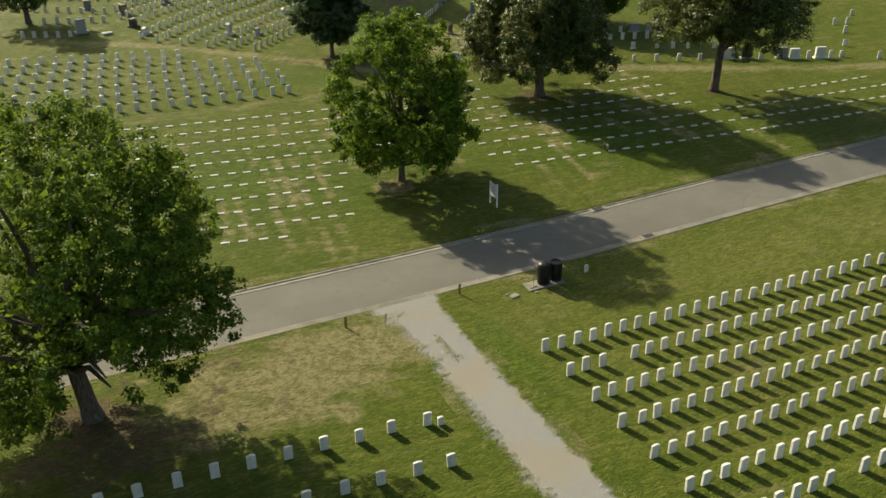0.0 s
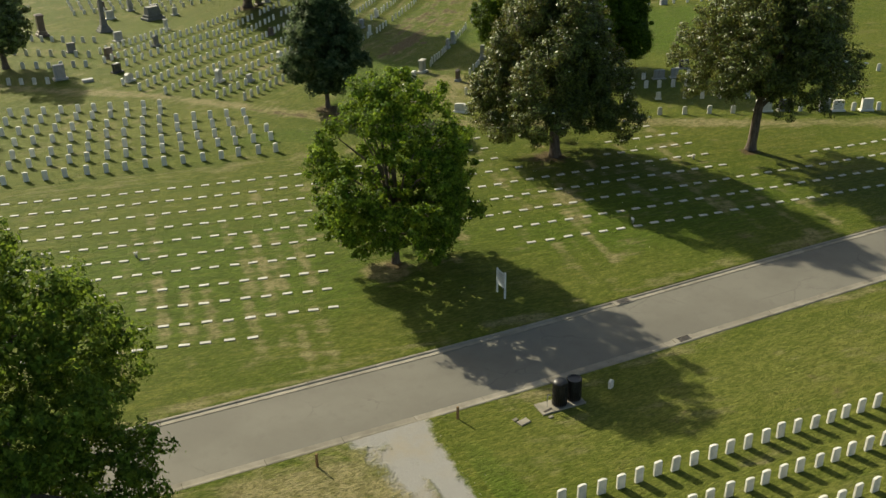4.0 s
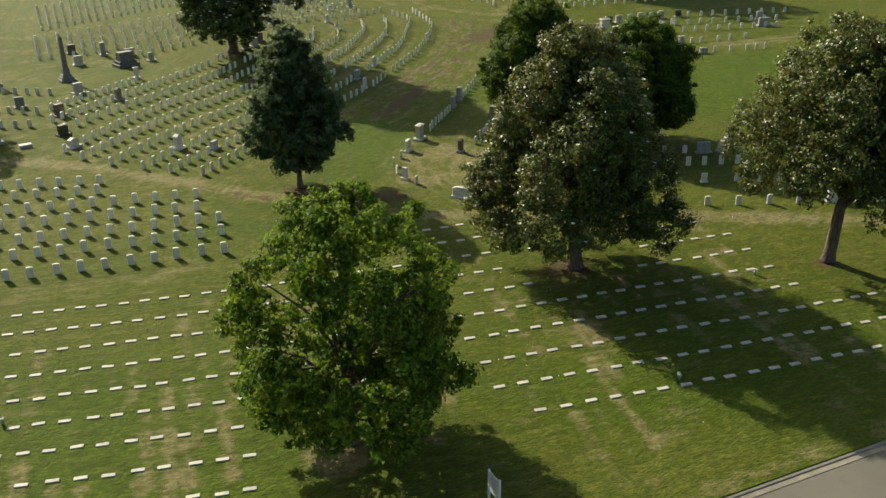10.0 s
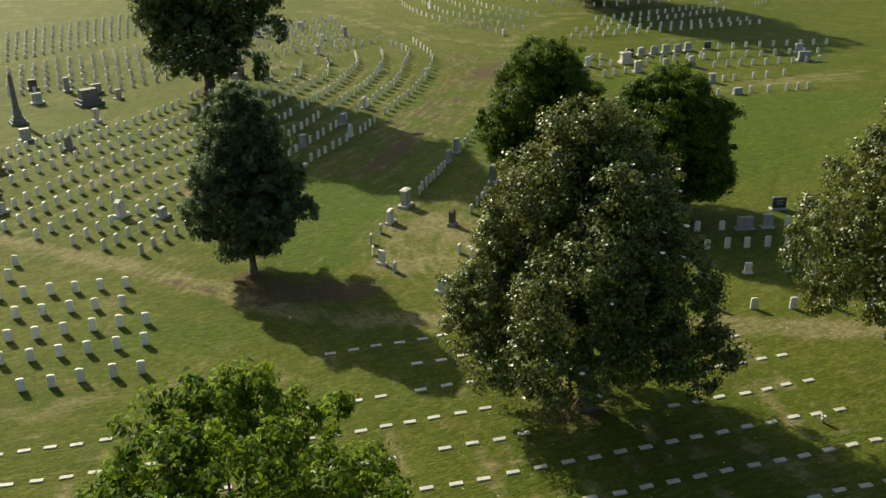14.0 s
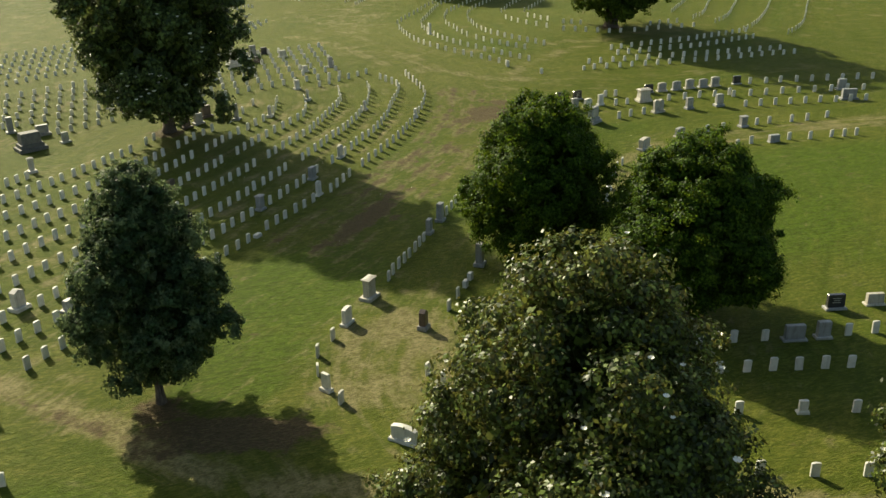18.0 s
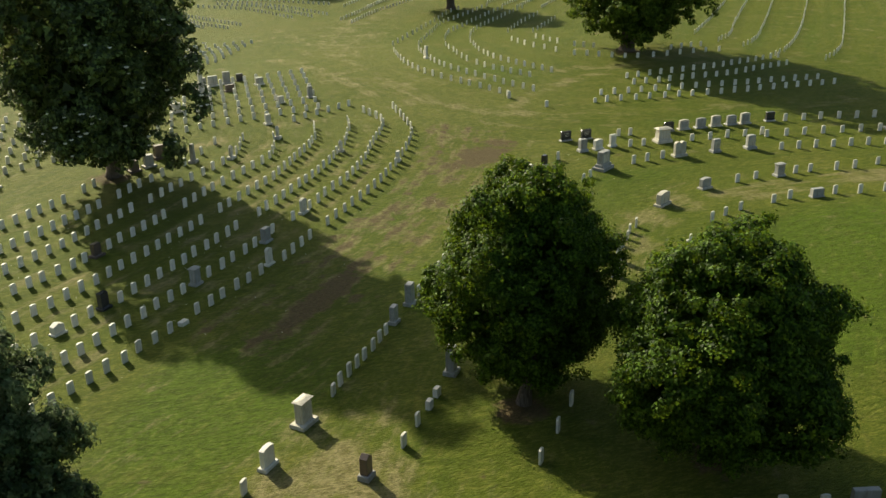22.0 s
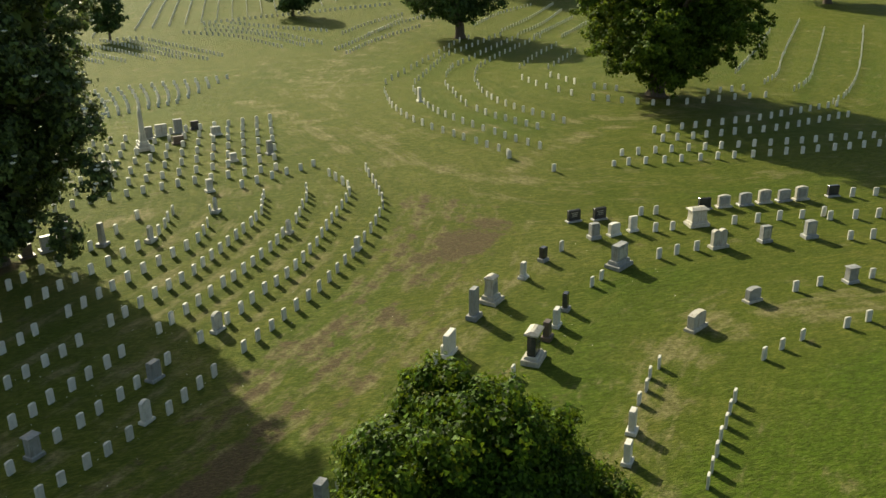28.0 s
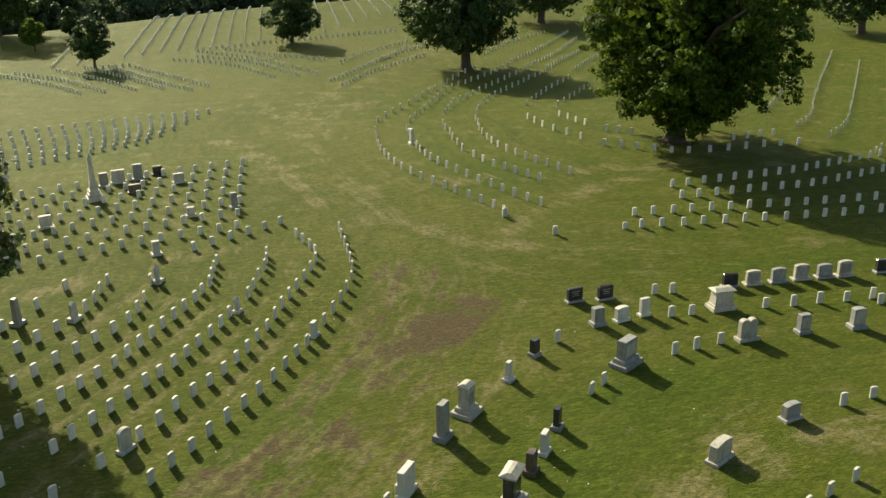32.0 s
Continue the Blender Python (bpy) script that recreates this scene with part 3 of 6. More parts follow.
def build_road():
    xs = [-400, -200, -100, -60] + list(np.arange(-40, 140, 2.0)) + [140, 200, 300, 500]
    tagged(new("road", strip("road", xs, -ROAD_HALF, ROAD_HALF, -0.03, ASPHALT)), "narrow grey asphalt cemetery road with worn surface", "road", kind="structure")
    for side in (-1, 1):
        kerb = tagged(new("kerb"), "pale concrete kerb with shallow gutter beside the road", "kerb", kind="structure")
        x = -45.0
        while x < 138:
            x2 = x + 3.05
            prof = ((ROAD_HALF - 0.005, -0.10), (ROAD_HALF, -0.012), (ROAD_HALF + 0.235, -0.03), (ROAD_HALF + 0.285, 0.008), (ROAD_HALF + 0.36, 0.014), (ROAD_HALF + 0.42, 0.004), (ROAD_HALF + 0.47, -0.03), (ROAD_HALF + 0.47, -0.12))
            rings = []
            for xx in (x + 0.008, x2 - 0.008):
                rings.append([(xx, road_y(xx) + side * o, ground_z(xx, road_y(xx)) + z) for o, z in prof])
            part("kerb_stone", mesh_of("kerb_stone", *loft(rings), CONCRETE), kerb)
            x = x2
    for x, side in ((28.85, 1), (29.25, -1)):   # storm drain inlets in the gutters
        drain = tagged(new("storm_drain"), "rusty iron storm drain grate set in the concrete gutter", "drain")
        y = road_y(x) + side * (ROAD_HALF + 0.16)
        drain.matrix_world = Matrix.Translation((x, y, ground_z(x, road_y(x)) - 0.01))
        part("apron", block("apron", 1.1, 0.46, -0.08, 0.018, CONCRETE), drain, label="pale concrete apron")
        # solid black plate: its colour stands in for the shade below the bars
        part("well", block("well", 0.62, 0.28, 0.0, 0.022, STEEL, 0, 0.001), drain, label="flat black plate standing in for the shaded opening")
        bar = block("bar", 0.028, 0.30, 0.012, 0.034, IRON, 0, 0.004)
        for i in range(9):
            part("bar", bar, drain, (-0.28 + i * 0.07, 0, 0))
        rim = block("rim", 0.68, 0.04, 0.012, 0.036, IRON, 0, 0.004)
        for o in (-0.15, 0.15):
            part("rim", rim, drain, (0, o, 0))


def build_lane():
    """The pale gravel lane that leaves the road."""
    rng = random.Random(3)
    top = road_y(15) - ROAD_HALF - 0.43
    wob = lambda v: 0.16 * (noise.noise((v * 0.5, 3.7, 0)) + 0.7 * noise.noise((v * 1.9, 9.1, 0)))
    verts, faces, stone = [], [], []
    for i in range(220):
        y = top - 0.28 * i
        d = top - y
        flare = math.exp(-d / 1.5)
        l, r = 13.95 - 0.02 * d - 0.85 * flare + wob(y), 16.0 - 0.012 * d + 0.45 * flare + 0.6 * wob(y + 50)
        for j in range(17):
            x = l - 0.9 + (r - l + 1.8) * j / 16
            edge = min(x - l, r - x)
            verts.append((x, y, ground_z(x, y) + (-0.03 if j in (0, 16) else 0.012 + 0.02 * min(max(edge, 0), 0.5))))
            island = math.exp(-((x - 14.75 - 0.03 * d) / 0.30) ** 2 - ((d - 4.3) / 1.6) ** 2) + 0.6 * math.exp(-((x - 14.2) / 0.35) ** 2 - ((d - 0.9) / 0.5) ** 2) + 0.5 * math.exp(-((x - 14.9) / 0.3) ** 2 - ((d - 2.0) / 0.5) ** 2)
            stone.append(min(max(0.5 + (0.75 if x < 15 else 1.4) * edge, 0.0), 1.0) - 0.62 * island)
        if i:
            a = 17 * i
            faces += [(a - 17 + j, a + j, a + j + 1, a - 16 + j) for j in range(16)]
    me = mesh_of("gravel_lane", verts, faces, WEEDY_GRAVEL, True)
    me.attributes.new("stone", "FLOAT", "POINT").data.foreach_set("value", stone)
    me.attributes.new("dry", "FLOAT", "POINT").data.foreach_set("value", [(0.6 if v[1] > 29 else 0.25) if v[0] < 15 else 0.2 for v in verts])
    tagged(new("gravel_lane", me), "pale crushed-gravel lane with weeds leaving the asphalt road", "path", kind="structure")
    # crumbs of gravel thrown over the lawn along the edges
    verts, faces = [], []
    for _ in range(260):
        d = rng.uniform(0, 18)
        side = rng.choice((-1, 1))
        x = (13.85 if side < 0 else 16.1) + side * abs(rng.gauss(0, 0.28))
        y = 33.7 - d
        s = rng.uniform(0.015, 0.045)
        z = ground_z(x, y)
        k = len(verts)
        verts += [(x + s, y, z - 0.01), (x - s * 0.5, y + s * 0.9, z - 0.01), (x - s * 0.5, y - s * 0.9, z - 0.01), (x + rng.uniform(-s, s) * 0.4, y, z + s)]
        faces += [(k, k + 1, k + 3), (k + 1, k + 2, k + 3), (k + 2, k, k + 3)]
    tagged(new("gravel_crumbs", mesh_of("gravel_crumbs", verts, faces, GRAVEL)), "loose pale gravel crumbs scattered along the lane", "gravel", kind="stuff")


build_ground()
build_road()
build_lane()


# ---- trees ----
def crown_shape(u, p, a, b):
    return (u / p) ** a if u < p else ((1 - u) / (1 - p)) ** b


def leaf_cloud(name, centres, outs, size, material, rng, slim=0.5, corners=4):
    """Many small leaf blades, one loose face each."""
    n = len(centres)
    nor = outs * 1.1 + np.array((0, 0, 0.3)) + rng.normal(0, 0.46, (n, 3))
    nor /= np.linalg.norm(nor, axis=1)[:, None]
    along = np.cross(nor, rng.normal(0, 1, (n, 3)))
    along /= np.linalg.norm(along, axis=1)[:, None] + 1e-9
    side = np.cross(nor, along)
    s = size * rng.uniform(0.65, 1.3, (n, 1))
    if corners == 4:
        face = np.stack([centres - along * s * 0.5, centres + side * s * slim * 0.5 + nor * s * 0.06, centres + along * s * 0.5, centres - side * s * slim * 0.5 + nor * s * 0.06], 1)
    else:
        face = np.stack([centres + along * s * 0.55, centres - along * s * 0.45 + side * s * slim * 0.6, centres - along * s * 0.45 - side * s * slim * 0.6], 1)
    me = bpy.data.meshes.new(name)
    me.vertices.add(corners * n)
    me.vertices.foreach_set("co", face.reshape(-1).astype(np.float32))
    me.loops.add(corners * n)
    me.loops.foreach_set("vertex_index", np.arange(corners * n, dtype=np.int32))
    me.polygons.add(n)
    me.polygons.foreach_set("loop_start", np.arange(0, corners * n, corners, dtype=np.int32))
    me.update(calc_edges=True)
    me.materials.append(material)
    return me


def flower_mesh():
    verts, faces = [], []
    for i in range(7):
        a = 2 * math.pi * i / 7
        c, s = math.cos(a), math.sin(a)
        k = len(verts)
        for r, w, z in ((0.01, 0.01, 0), (0.07, 0.05, 0.02), (0.13, 0.035, 0.08)):
            verts += [(r * c - w * s, r * s + w * c, z), (r * c + w * s, r * s - w * c, z)]
        faces += [(k, k + 1, k + 3, k + 2), (k + 2, k + 3, k + 5, k + 4)]
    return mesh_of("flower", verts, faces, PETAL)


FLOWER = flower_mesh()


def tree(name, label, x, y, height, bottom, radius, material, seed, shape=(0.35, 0.45, 0.55), lobes=46, clumps=18, leaves=42, leaf=0.24, trunk=0.28, off=(0, 0), flowers=0, limbs=8, squash=1.0, lobe_size=0.30, category="tree", fork=0.45, gaps=0.0, puff=0.36, droop=0.4, holes=(), shell=0.72, jut=1.12, corners=3, slim=0.75, core=0, extra=(), thin=0.0, heart=4, blossom=1.0):
    rng = np.random.default_rng(seed)
    top = tagged(new(name), label, category)
    z0 = ground_z(x, y) - 0.05
    top.location = (x, y, z0)
    spheres = []
    for i in range(lobes):
        u = (i + rng.uniform(0.1, 0.9)) / lobes
        u = 1 - (1 - u) ** 0.8
        a = i * 2.39996 + rng.uniform(-0.5, 0.5)
        wide = crown_shape(min(max(u, 0.03), 0.96), *shape)
        rl = radius * lobe_size * rng.uniform(0.65, 1.3) * (0.6 + 0.5 * wide)
        rr = max(0.0, radius * wide * rng.uniform(0.74, jut) - rl * 0.75)
        zc = min(max(bottom + u * (height - bottom), bottom + rl * 0.6), height - rl * 0.8)
        spheres.append((off[0] + rr * math.cos(a), off[1] + rr * math.sin(a), zc, rl, a))
    for i in range(heart):   # the inner mass of twigs and leaves
        u = 0.25 + 0.15 * i
        spheres.append((off[0], off[1], bottom + u * (height - bottom), radius * 0.40 * crown_shape(u, *shape), 0))
    for ex, ey, ez, er in extra:   # single boughs that reach out of the crown
        spheres.append((ex, ey, ez, er, math.atan2(ey, ex)))
    pts, outs, tips = [], [], []
    for sx, sy, sz, rl, a in spheres:
        m = max(8, int(clumps * (rl / puff) ** 2 * 0.16))
        d = rng.normal(0, 1, (m, 3)) + np.array((math.cos(a) * 0.5, math.sin(a) * 0.5, 0.35))
        d /= np.linalg.norm(d, axis=1)[:, None]
        c = np.array((sx, sy, sz)) + d * rl * rng.uniform(shell, 1.06, (m, 1)) * np.array((1, 1, squash))
        c[:, 2] -= droop * rl * np.clip(np.hypot(c[:, 0] - off[0], c[:, 1] - off[1]) / radius, 0, 1) * rng.uniform(0, 1, m)
        c[:, 2] = np.maximum(c[:, 2], 0.25 + 0.3 * bottom)
        keep = rng.uniform(0, 1, m) > gaps
        for hx, hy, hz, hr in holes:
            keep &= (np.hypot(np.hypot(c[:, 0] - hx, c[:, 1] - hy), c[:, 2] - hz) > hr * rng.uniform(0.75, 1.1, m)) | (rng.uniform(0, 1, m) < thin)
        c, d = c[keep], d[keep]
        c = c + d * rng.exponential(0.13, (len(c), 1)) * np.array((1, 1, 0.7))
        tips.append(c)
        for cc, dd in zip(c, d):
            k = int(leaves * rng.uniform(0.55, 1.45))
            size = puff * rng.uniform(0.6, 1.3)
            q = rng.normal(0, 1, (k, 3))
            q /= np.linalg.norm(q, axis=1)[:, None] + 1e-9
            q *= size * rng.uniform(0.4, 1.0, (k, 1)) * np.where(rng.uniform(0, 1, (k, 1)) < 0.22, 1.5, 1.0) * np.array((1, 1, 0.75))
            pts.append(cc + q)
            outs.append(q / (size + 1e-9) * 0.9 + dd * 0.5)
    hung = np.concatenate(tips)   # sprays that hang on nothing are left out
    held = [(np.linalg.norm(hung - c, axis=1) < 2.6 * puff).sum() > 4 for c in hung]
    pts, outs = [p for p, k in zip(pts, held) if k], [o for o, k in zip(outs, held) if k]
    sizes = np.full((sum(len(p) for p in pts), 1), leaf)
    if core:   # the dense leaf mass inside, which keeps the far side's light out
        u = rng.uniform(0.04, 0.90, core)
        wide = np.array([crown_shape(v, *shape) for v in u])
        r, a = radius * 0.74 * wide * np.sqrt(rng.uniform(0, 1, core)), rng.uniform(0, 2 * math.pi, core)
        c = np.stack([off[0] + r * np.cos(a), off[1] + r * np.sin(a), bottom + 0.3 + u * (height - bottom - 0.5)], 1)
        free = np.ones(core, bool)
        for hx, hy, hz, hr in holes:
            free &= np.hypot(np.hypot(c[:, 0] - hx, c[:, 1] - hy), c[:, 2] - hz) > hr
        c = c[free]
        pts.append(c)
        outs.append(rng.normal(0, 0.6, c.shape))
        sizes = np.concatenate([sizes, np.full((len(c), 1), leaf * 2.6)])
    pts, outs = np.concatenate(pts), np.concatenate(outs)
    crown = part("crown", leaf_cloud("crown", pts, outs, sizes, material, rng, slim, corners), top, label="dense crown of small leaves")
    bend = rng.uniform(-0.25, 0.25, 2)
    fz = height * fork
    path = [(0, 0, -0.15), (0, 0, 0.12), (bend[0] * 0.2, bend[1] * 0.2, 0.6), (bend[0], bend[1], fz * 0.55), (bend[0] * 1.2 + off[0] * 0.3, bend[1] * 1.2 + off[1] * 0.3, fz), (off[0] * 0.7, off[1] * 0.7, height * 0.82)]
    part("trunk", tube("trunk", path, [trunk * 1.75, trunk * 1.35, trunk * 1.05, trunk * 0.9, trunk * 0.62, trunk * 0.12], BARK, 10), top)
    order = rng.permutation(lobes)
    made = 0
    for i in order:
        sx, sy, sz, rl, a = spheres[i]
        if made >= limbs or sz > height * 0.9:
            continue
        hz = max(min(fz * rng.uniform(0.5, 1.0), sz - 0.4), 0.5 * bottom + 0.4)
        start = Vector((bend[0], bend[1], hz))
        end = Vector((sx, sy, sz))
        mid = start.lerp(end, 0.5) + Vector((0, 0, 0.12 * (end - start).length))
        part("limb", tube("limb", [start, start.lerp(mid, 0.5), mid, mid.lerp(end, 0.6), end], [trunk * 0.5, trunk * 0.4, trunk * 0.3, trunk * 0.2, trunk * 0.08], BARK, 7), top)
        made += 1
    if flowers:
        allt = np.concatenate(tips)
        axis = np.hypot(allt[:, 0] - off[0], allt[:, 1] - off[1])
        reach = radius * np.array([crown_shape(min(max((z - bottom) / (height - bottom), 0.03), 0.96), *shape) for z in allt[:, 2]])
        allt, axis = allt[axis > 0.86 * reach], axis[axis > 0.86 * reach]
        for i in rng.choice(len(allt), min(flowers, len(allt)), replace=False):
            v = allt[i] + np.array((allt[i][0] - off[0], allt[i][1] - off[1], 1.2)) / (axis[i] + 1.2) * (0.2 + 1.15 * puff)
            f = part("flower", FLOWER, crown, tuple(v), rng.uniform(0, 6), "creamy white blossom")
            f.scale = (rng.uniform(0.6, 1.1) * blossom,) * 3
    return top


tree("oak_tree", "large spreading broadleaf tree with dark green crown beside the road", *TREES_AT["A"], 12.6, 1.6, 7.1, LEAF_SHADE, 11, (0.46, 0.42, 0.38), lobes=84, clumps=24, leaves=66, leaf=0.125, trunk=0.34, puff=0.34, limbs=30, lobe_size=0.19, gaps=0.50, shell=0.42, off=(-0.5, 0.3), droop=0.9, fork=0.36, core=600, thin=0.12, extra=((3.5, -2.4, 3.5, 0.7), (4.2, -1.6, 4.0, 0.7), (2.9, -3.0, 3.1, 0.5)), holes=((0.2, -0.4, 1.6, 1.6), (0.2, -1.6, 2.5, 1.5), (0.2, -3.0, 3.5, 1.5), (0.3, -4.5, 4.5, 1.4), (0.3, -6.0, 5.5, 1.3), (1.5, -1.0, 2.2, 1.3), (1.5, -2.6, 3.3, 1.2), (1.5, -4.4, 4.5, 1.1), (2.6, -0.2, 2.0, 1.2), (2.8, 1.6, 1.6, 1.4)))
tree("maple_tree", "bright green rounded maple on mulched ring beside flat markers", *TREES_AT["C"], 10.1, 1.0, 4.9, LEAF_MAPLE, 12, (0.34, 0.28, 0.36), lobes=76, clumps=26, leaves=60, leaf=0.14, trunk=0.18, limbs=34, lobe_size=0.21, gaps=0.48, heart=2, jut=1.02, off=(0.1, -0.4), puff=0.32, shell=0.50, fork=0.34, thin=0.08, holes=((-2.5, -0.8, 7.5, 1.25), (-2.0, 1.3, 6.5, 1.3), (-1.4, 3.4, 5.5, 1.4), (-1.0, 4.6, 4.7, 1.3), (-2.9, -2.2, 7.9, 0.9), (-1.7, -3.0, 1.7, 1.0), (-1.3, -1.7, 1.0, 1.0), (-2.2, -4.5, 2.6, 0.8), (2.2, -2.2, 4.9, 0.6), (2.9, 0.4, 4.2, 0.7), (-1.9, -3.6, 0.8, 2.1), (-0.6, -4.6, 0.9, 1.6), (-0.4, -2.4, 0.9, 1.6), (-1.3, -2.3, 1.2, 1.0), (-1.6, -3.4, 1.8, 1.0), (-1.9, -4.4, 2.4, 0.9)))
tree("magnolia_tree", "tall dark magnolia with glossy leaves and white blossoms", *TREES_AT["M"], 12.2, 2.3, 5.2, LEAF_MAGNOLIA_NEAR, 13, (0.17, 0.22, 0.58), lobes=64, clumps=28, leaves=92, leaf=0.145, trunk=0.33, puff=0.40, limbs=22, lobe_size=0.23, flowers=66, blossom=0.7, gaps=0.22, droop=0.5, off=(0.0, 0.9), jut=1.05, corners=4, slim=0.6, core=5200, extra=((4.3, -2.3, 3.0, 0.9), (3.6, -1.9, 2.5, 1.0), (-3.6, 2.6, 2.4, 1.1), (-3.6, 0.6, 2.4, 1.0), (-1.2, -2.5, 7.8, 1.5), (-2.5, -1.9, 6.6, 1.5), (0.6, -2.5, 8.8, 1.3), (-0.6, -1.9, 9.9, 1.1)), holes=((-1.0, -2.4, 0.7, 1.3), (3.3, -1.2, 3.9, 0.9), (4.1, -0.2, 3.0, 0.9), (4.9, 1.2, 2.4, 0.9), (2.2, -1.0, 3.8, 0.7), (5.4, -0.3, 4.9, 1.3), (-0.4, -4.6, 0.9, 1.3)))
tree("magnolia_tree", "magnolia with bare leaning trunk and glossy dark crown", *TREES_AT["R"], 12.4, 4.5, 6.0, LEAF_MAGNOLIA_NEAR, 14, (0.4, 0.4, 0.55), lobes=48, clumps=28, leaves=84, leaf=0.145, trunk=0.30, puff=0.42, limbs=16, lobe_size=0.25, flowers=30, gaps=0.26, droop=1.2, corners=4, slim=0.6, core=4000, holes=((-3.2, -2.8, 2.8, 2.4), (-1.6, -1.4, 2.6, 2.2), (-4.6, -1.6, 2.4, 1.6)))
tree("gum_tree", "dark blue-green conical tree on bare mulched soil", *TREES_AT["D"], 10.3, 1.1, 3.3, LEAF_GUM, 15, (0.28, 0.5, 0.54), lobes=80, clumps=28, leaves=70, leaf=0.13, trunk=0.17, limbs=14, lobe_size=0.20, puff=0.28, gaps=0.16, jut=1.16, core=4500, squash=0.7, off=(0.1, 0.6))
tree("magnolia_tree", "huge old magnolia with dark crown dotted with white blossoms", *TREES_AT["E"], 23.6, 1.9, 7.4, LEAF_MAGNOLIA, 16, (0.5, 0.36, 0.42), lobes=64, clumps=26, leaves=34, leaf=0.26, trunk=0.5, limbs=12, lobe_size=0.24, flowers=210, blossom=1.3, puff=0.46, gaps=0.17, off=(-0.5, -1.6), core=5000, extra=((5.3, -3.6, 12.5, 1.6), (5.5, -3.0, 15.0, 1.5), (5.3, -3.2, 8.8, 1.5), (5.6, -4.0, 6.0, 1.3), (3.6, -3.5, 2.9, 1.3)))
tree("oak_tree", "rounded dark green tree shading a row of gravestones", *TREES_AT["F"], 9.6, 0.9, 4.05, LEAF_OAK, 17, (0.42, 0.4, 0.38), lobes=58, clumps=26, leaves=120, leaf=0.12, trunk=0.26, limbs=9, lobe_size=0.26, puff=0.38, gaps=0.06, off=(0.75, 1.6), core=6000, jut=1.04)
tree("oak_tree", "broad dome-shaped dark green tree casting deep shade", *TREES_AT["F2"], 8.8, 1.2, 4.45, LEAF_OAK, 18, (0.42, 0.36, 0.46), lobes=62, clumps=24, leaves=120, leaf=0.12, trunk=0.28, limbs=9, lobe_size=0.25, puff=0.38, gaps=0.05, core=6000, jut=1.03)
tree("oak_tree", "very large shade tree with ragged drooping green crown", *TREES_AT["G"], 18.0, 1.4, 9.9, LEAF_GREAT, 31, (0.56, 0.72, 0.45), lobes=40, clumps=24, leaves=42, leaf=0.26, trunk=0.75, limbs=14, lobe_size=0.24, puff=0.48, gaps=0.22, off=(0.6, 0.0), jut=1.22, droop=1.6, core=4500, holes=((-3.0, -7.0, 2.6, 2.8), (0.5, -7.0, 2.4, 2.4), (4.0, -8.5, 2.6, 2.2), (8.5, -3.0, 2.4, 2.0)))
tree("oak_tree", "large dark shade tree among rows of white headstones", *TREES_AT["H"], 14.0, 2.9, 7.8, LEAF_FAR, 20, (0.38, 0.4, 0.5), lobes=34, clumps=18, leaves=16, leaf=0.42, trunk=0.6, limbs=8, puff=0.65, off=(-1.0, 0.3))
tree("magnolia_tree", "dark evergreen tree shading old family monuments", *TREES_AT["L"], 9.0, 1.6, 3.4, LEAF_MAGNOLIA, 21, (0.36, 0.4, 0.55), lobes=28, clumps=18, leaves=18, leaf=0.28, trunk=0.28, limbs=7, puff=0.4)
tree("young_oak", "young round tree on the far lawn", 37.6, 199.6, 6.6, 1.6, 2.6, LEAF_FAR, 22, (0.32, 0.4, 0.55), lobes=34, lobe_size=0.22, gaps=0.2, clumps=20, leaves=26, leaf=0.30, trunk=0.16, limbs=5, puff=0.42)
tree("young_oak", "small young tree on the far lawn", 28.5, 218.0, 4.6, 1.3, 1.75, LEAF_SHADE, 23, (0.32, 0.4, 0.55), lobes=26, lobe_size=0.22, gaps=0.2, clumps=20, leaves=24, leaf=0.30, trunk=0.11, limbs=4, puff=0.36)
tree("young_oak", "small rounded young tree on the far lawn", 33.0, 227.0, 5.0, 0.9, 1.6, LEAF_FAR, 24, (0.4, 0.4, 0.55), lobes=14, clumps=20, leaves=24, leaf=0.30, trunk=0.11, limbs=4, puff=0.36)
tree("young_oak", "dense oval tree below the rows on the hill", 65.0, 211, 7.6, 1.3, 3.9, LEAF_FAR, 25, (0.4, 0.4, 0.55), lobes=28, clumps=20, leaves=24, leaf=0.34, trunk=0.2, limbs=5, puff=0.5)
tree("oak_tree", "large dark shade tree on the far lawn", 108.8, 220, 13.0, 2.4, 8.5, LEAF_FAR, 26, (0.4, 0.4, 0.5), lobes=30, clumps=16, leaves=14, leaf=0.55, trunk=0.6, limbs=7, puff=0.85)
tree("oak_tree", "large dark shade tree at the far end of the lawn", 152, 193, 14.0, 2.6, 9.0, LEAF_FAR, 27, (0.4, 0.4, 0.5), lobes=30, clumps=16, leaves=14, leaf=0.55, trunk=0.6, limbs=7, puff=0.85)


tree("oak_tree", "dark old tree before the wood at the lawn's end", 21.0, 238, 15.0, 3.2, 8.0, LEAF_FAR, 28, (0.4, 0.4, 0.5), lobes=30, clumps=16, leaves=14, leaf=0.55, trunk=0.55, limbs=7, puff=0.85)


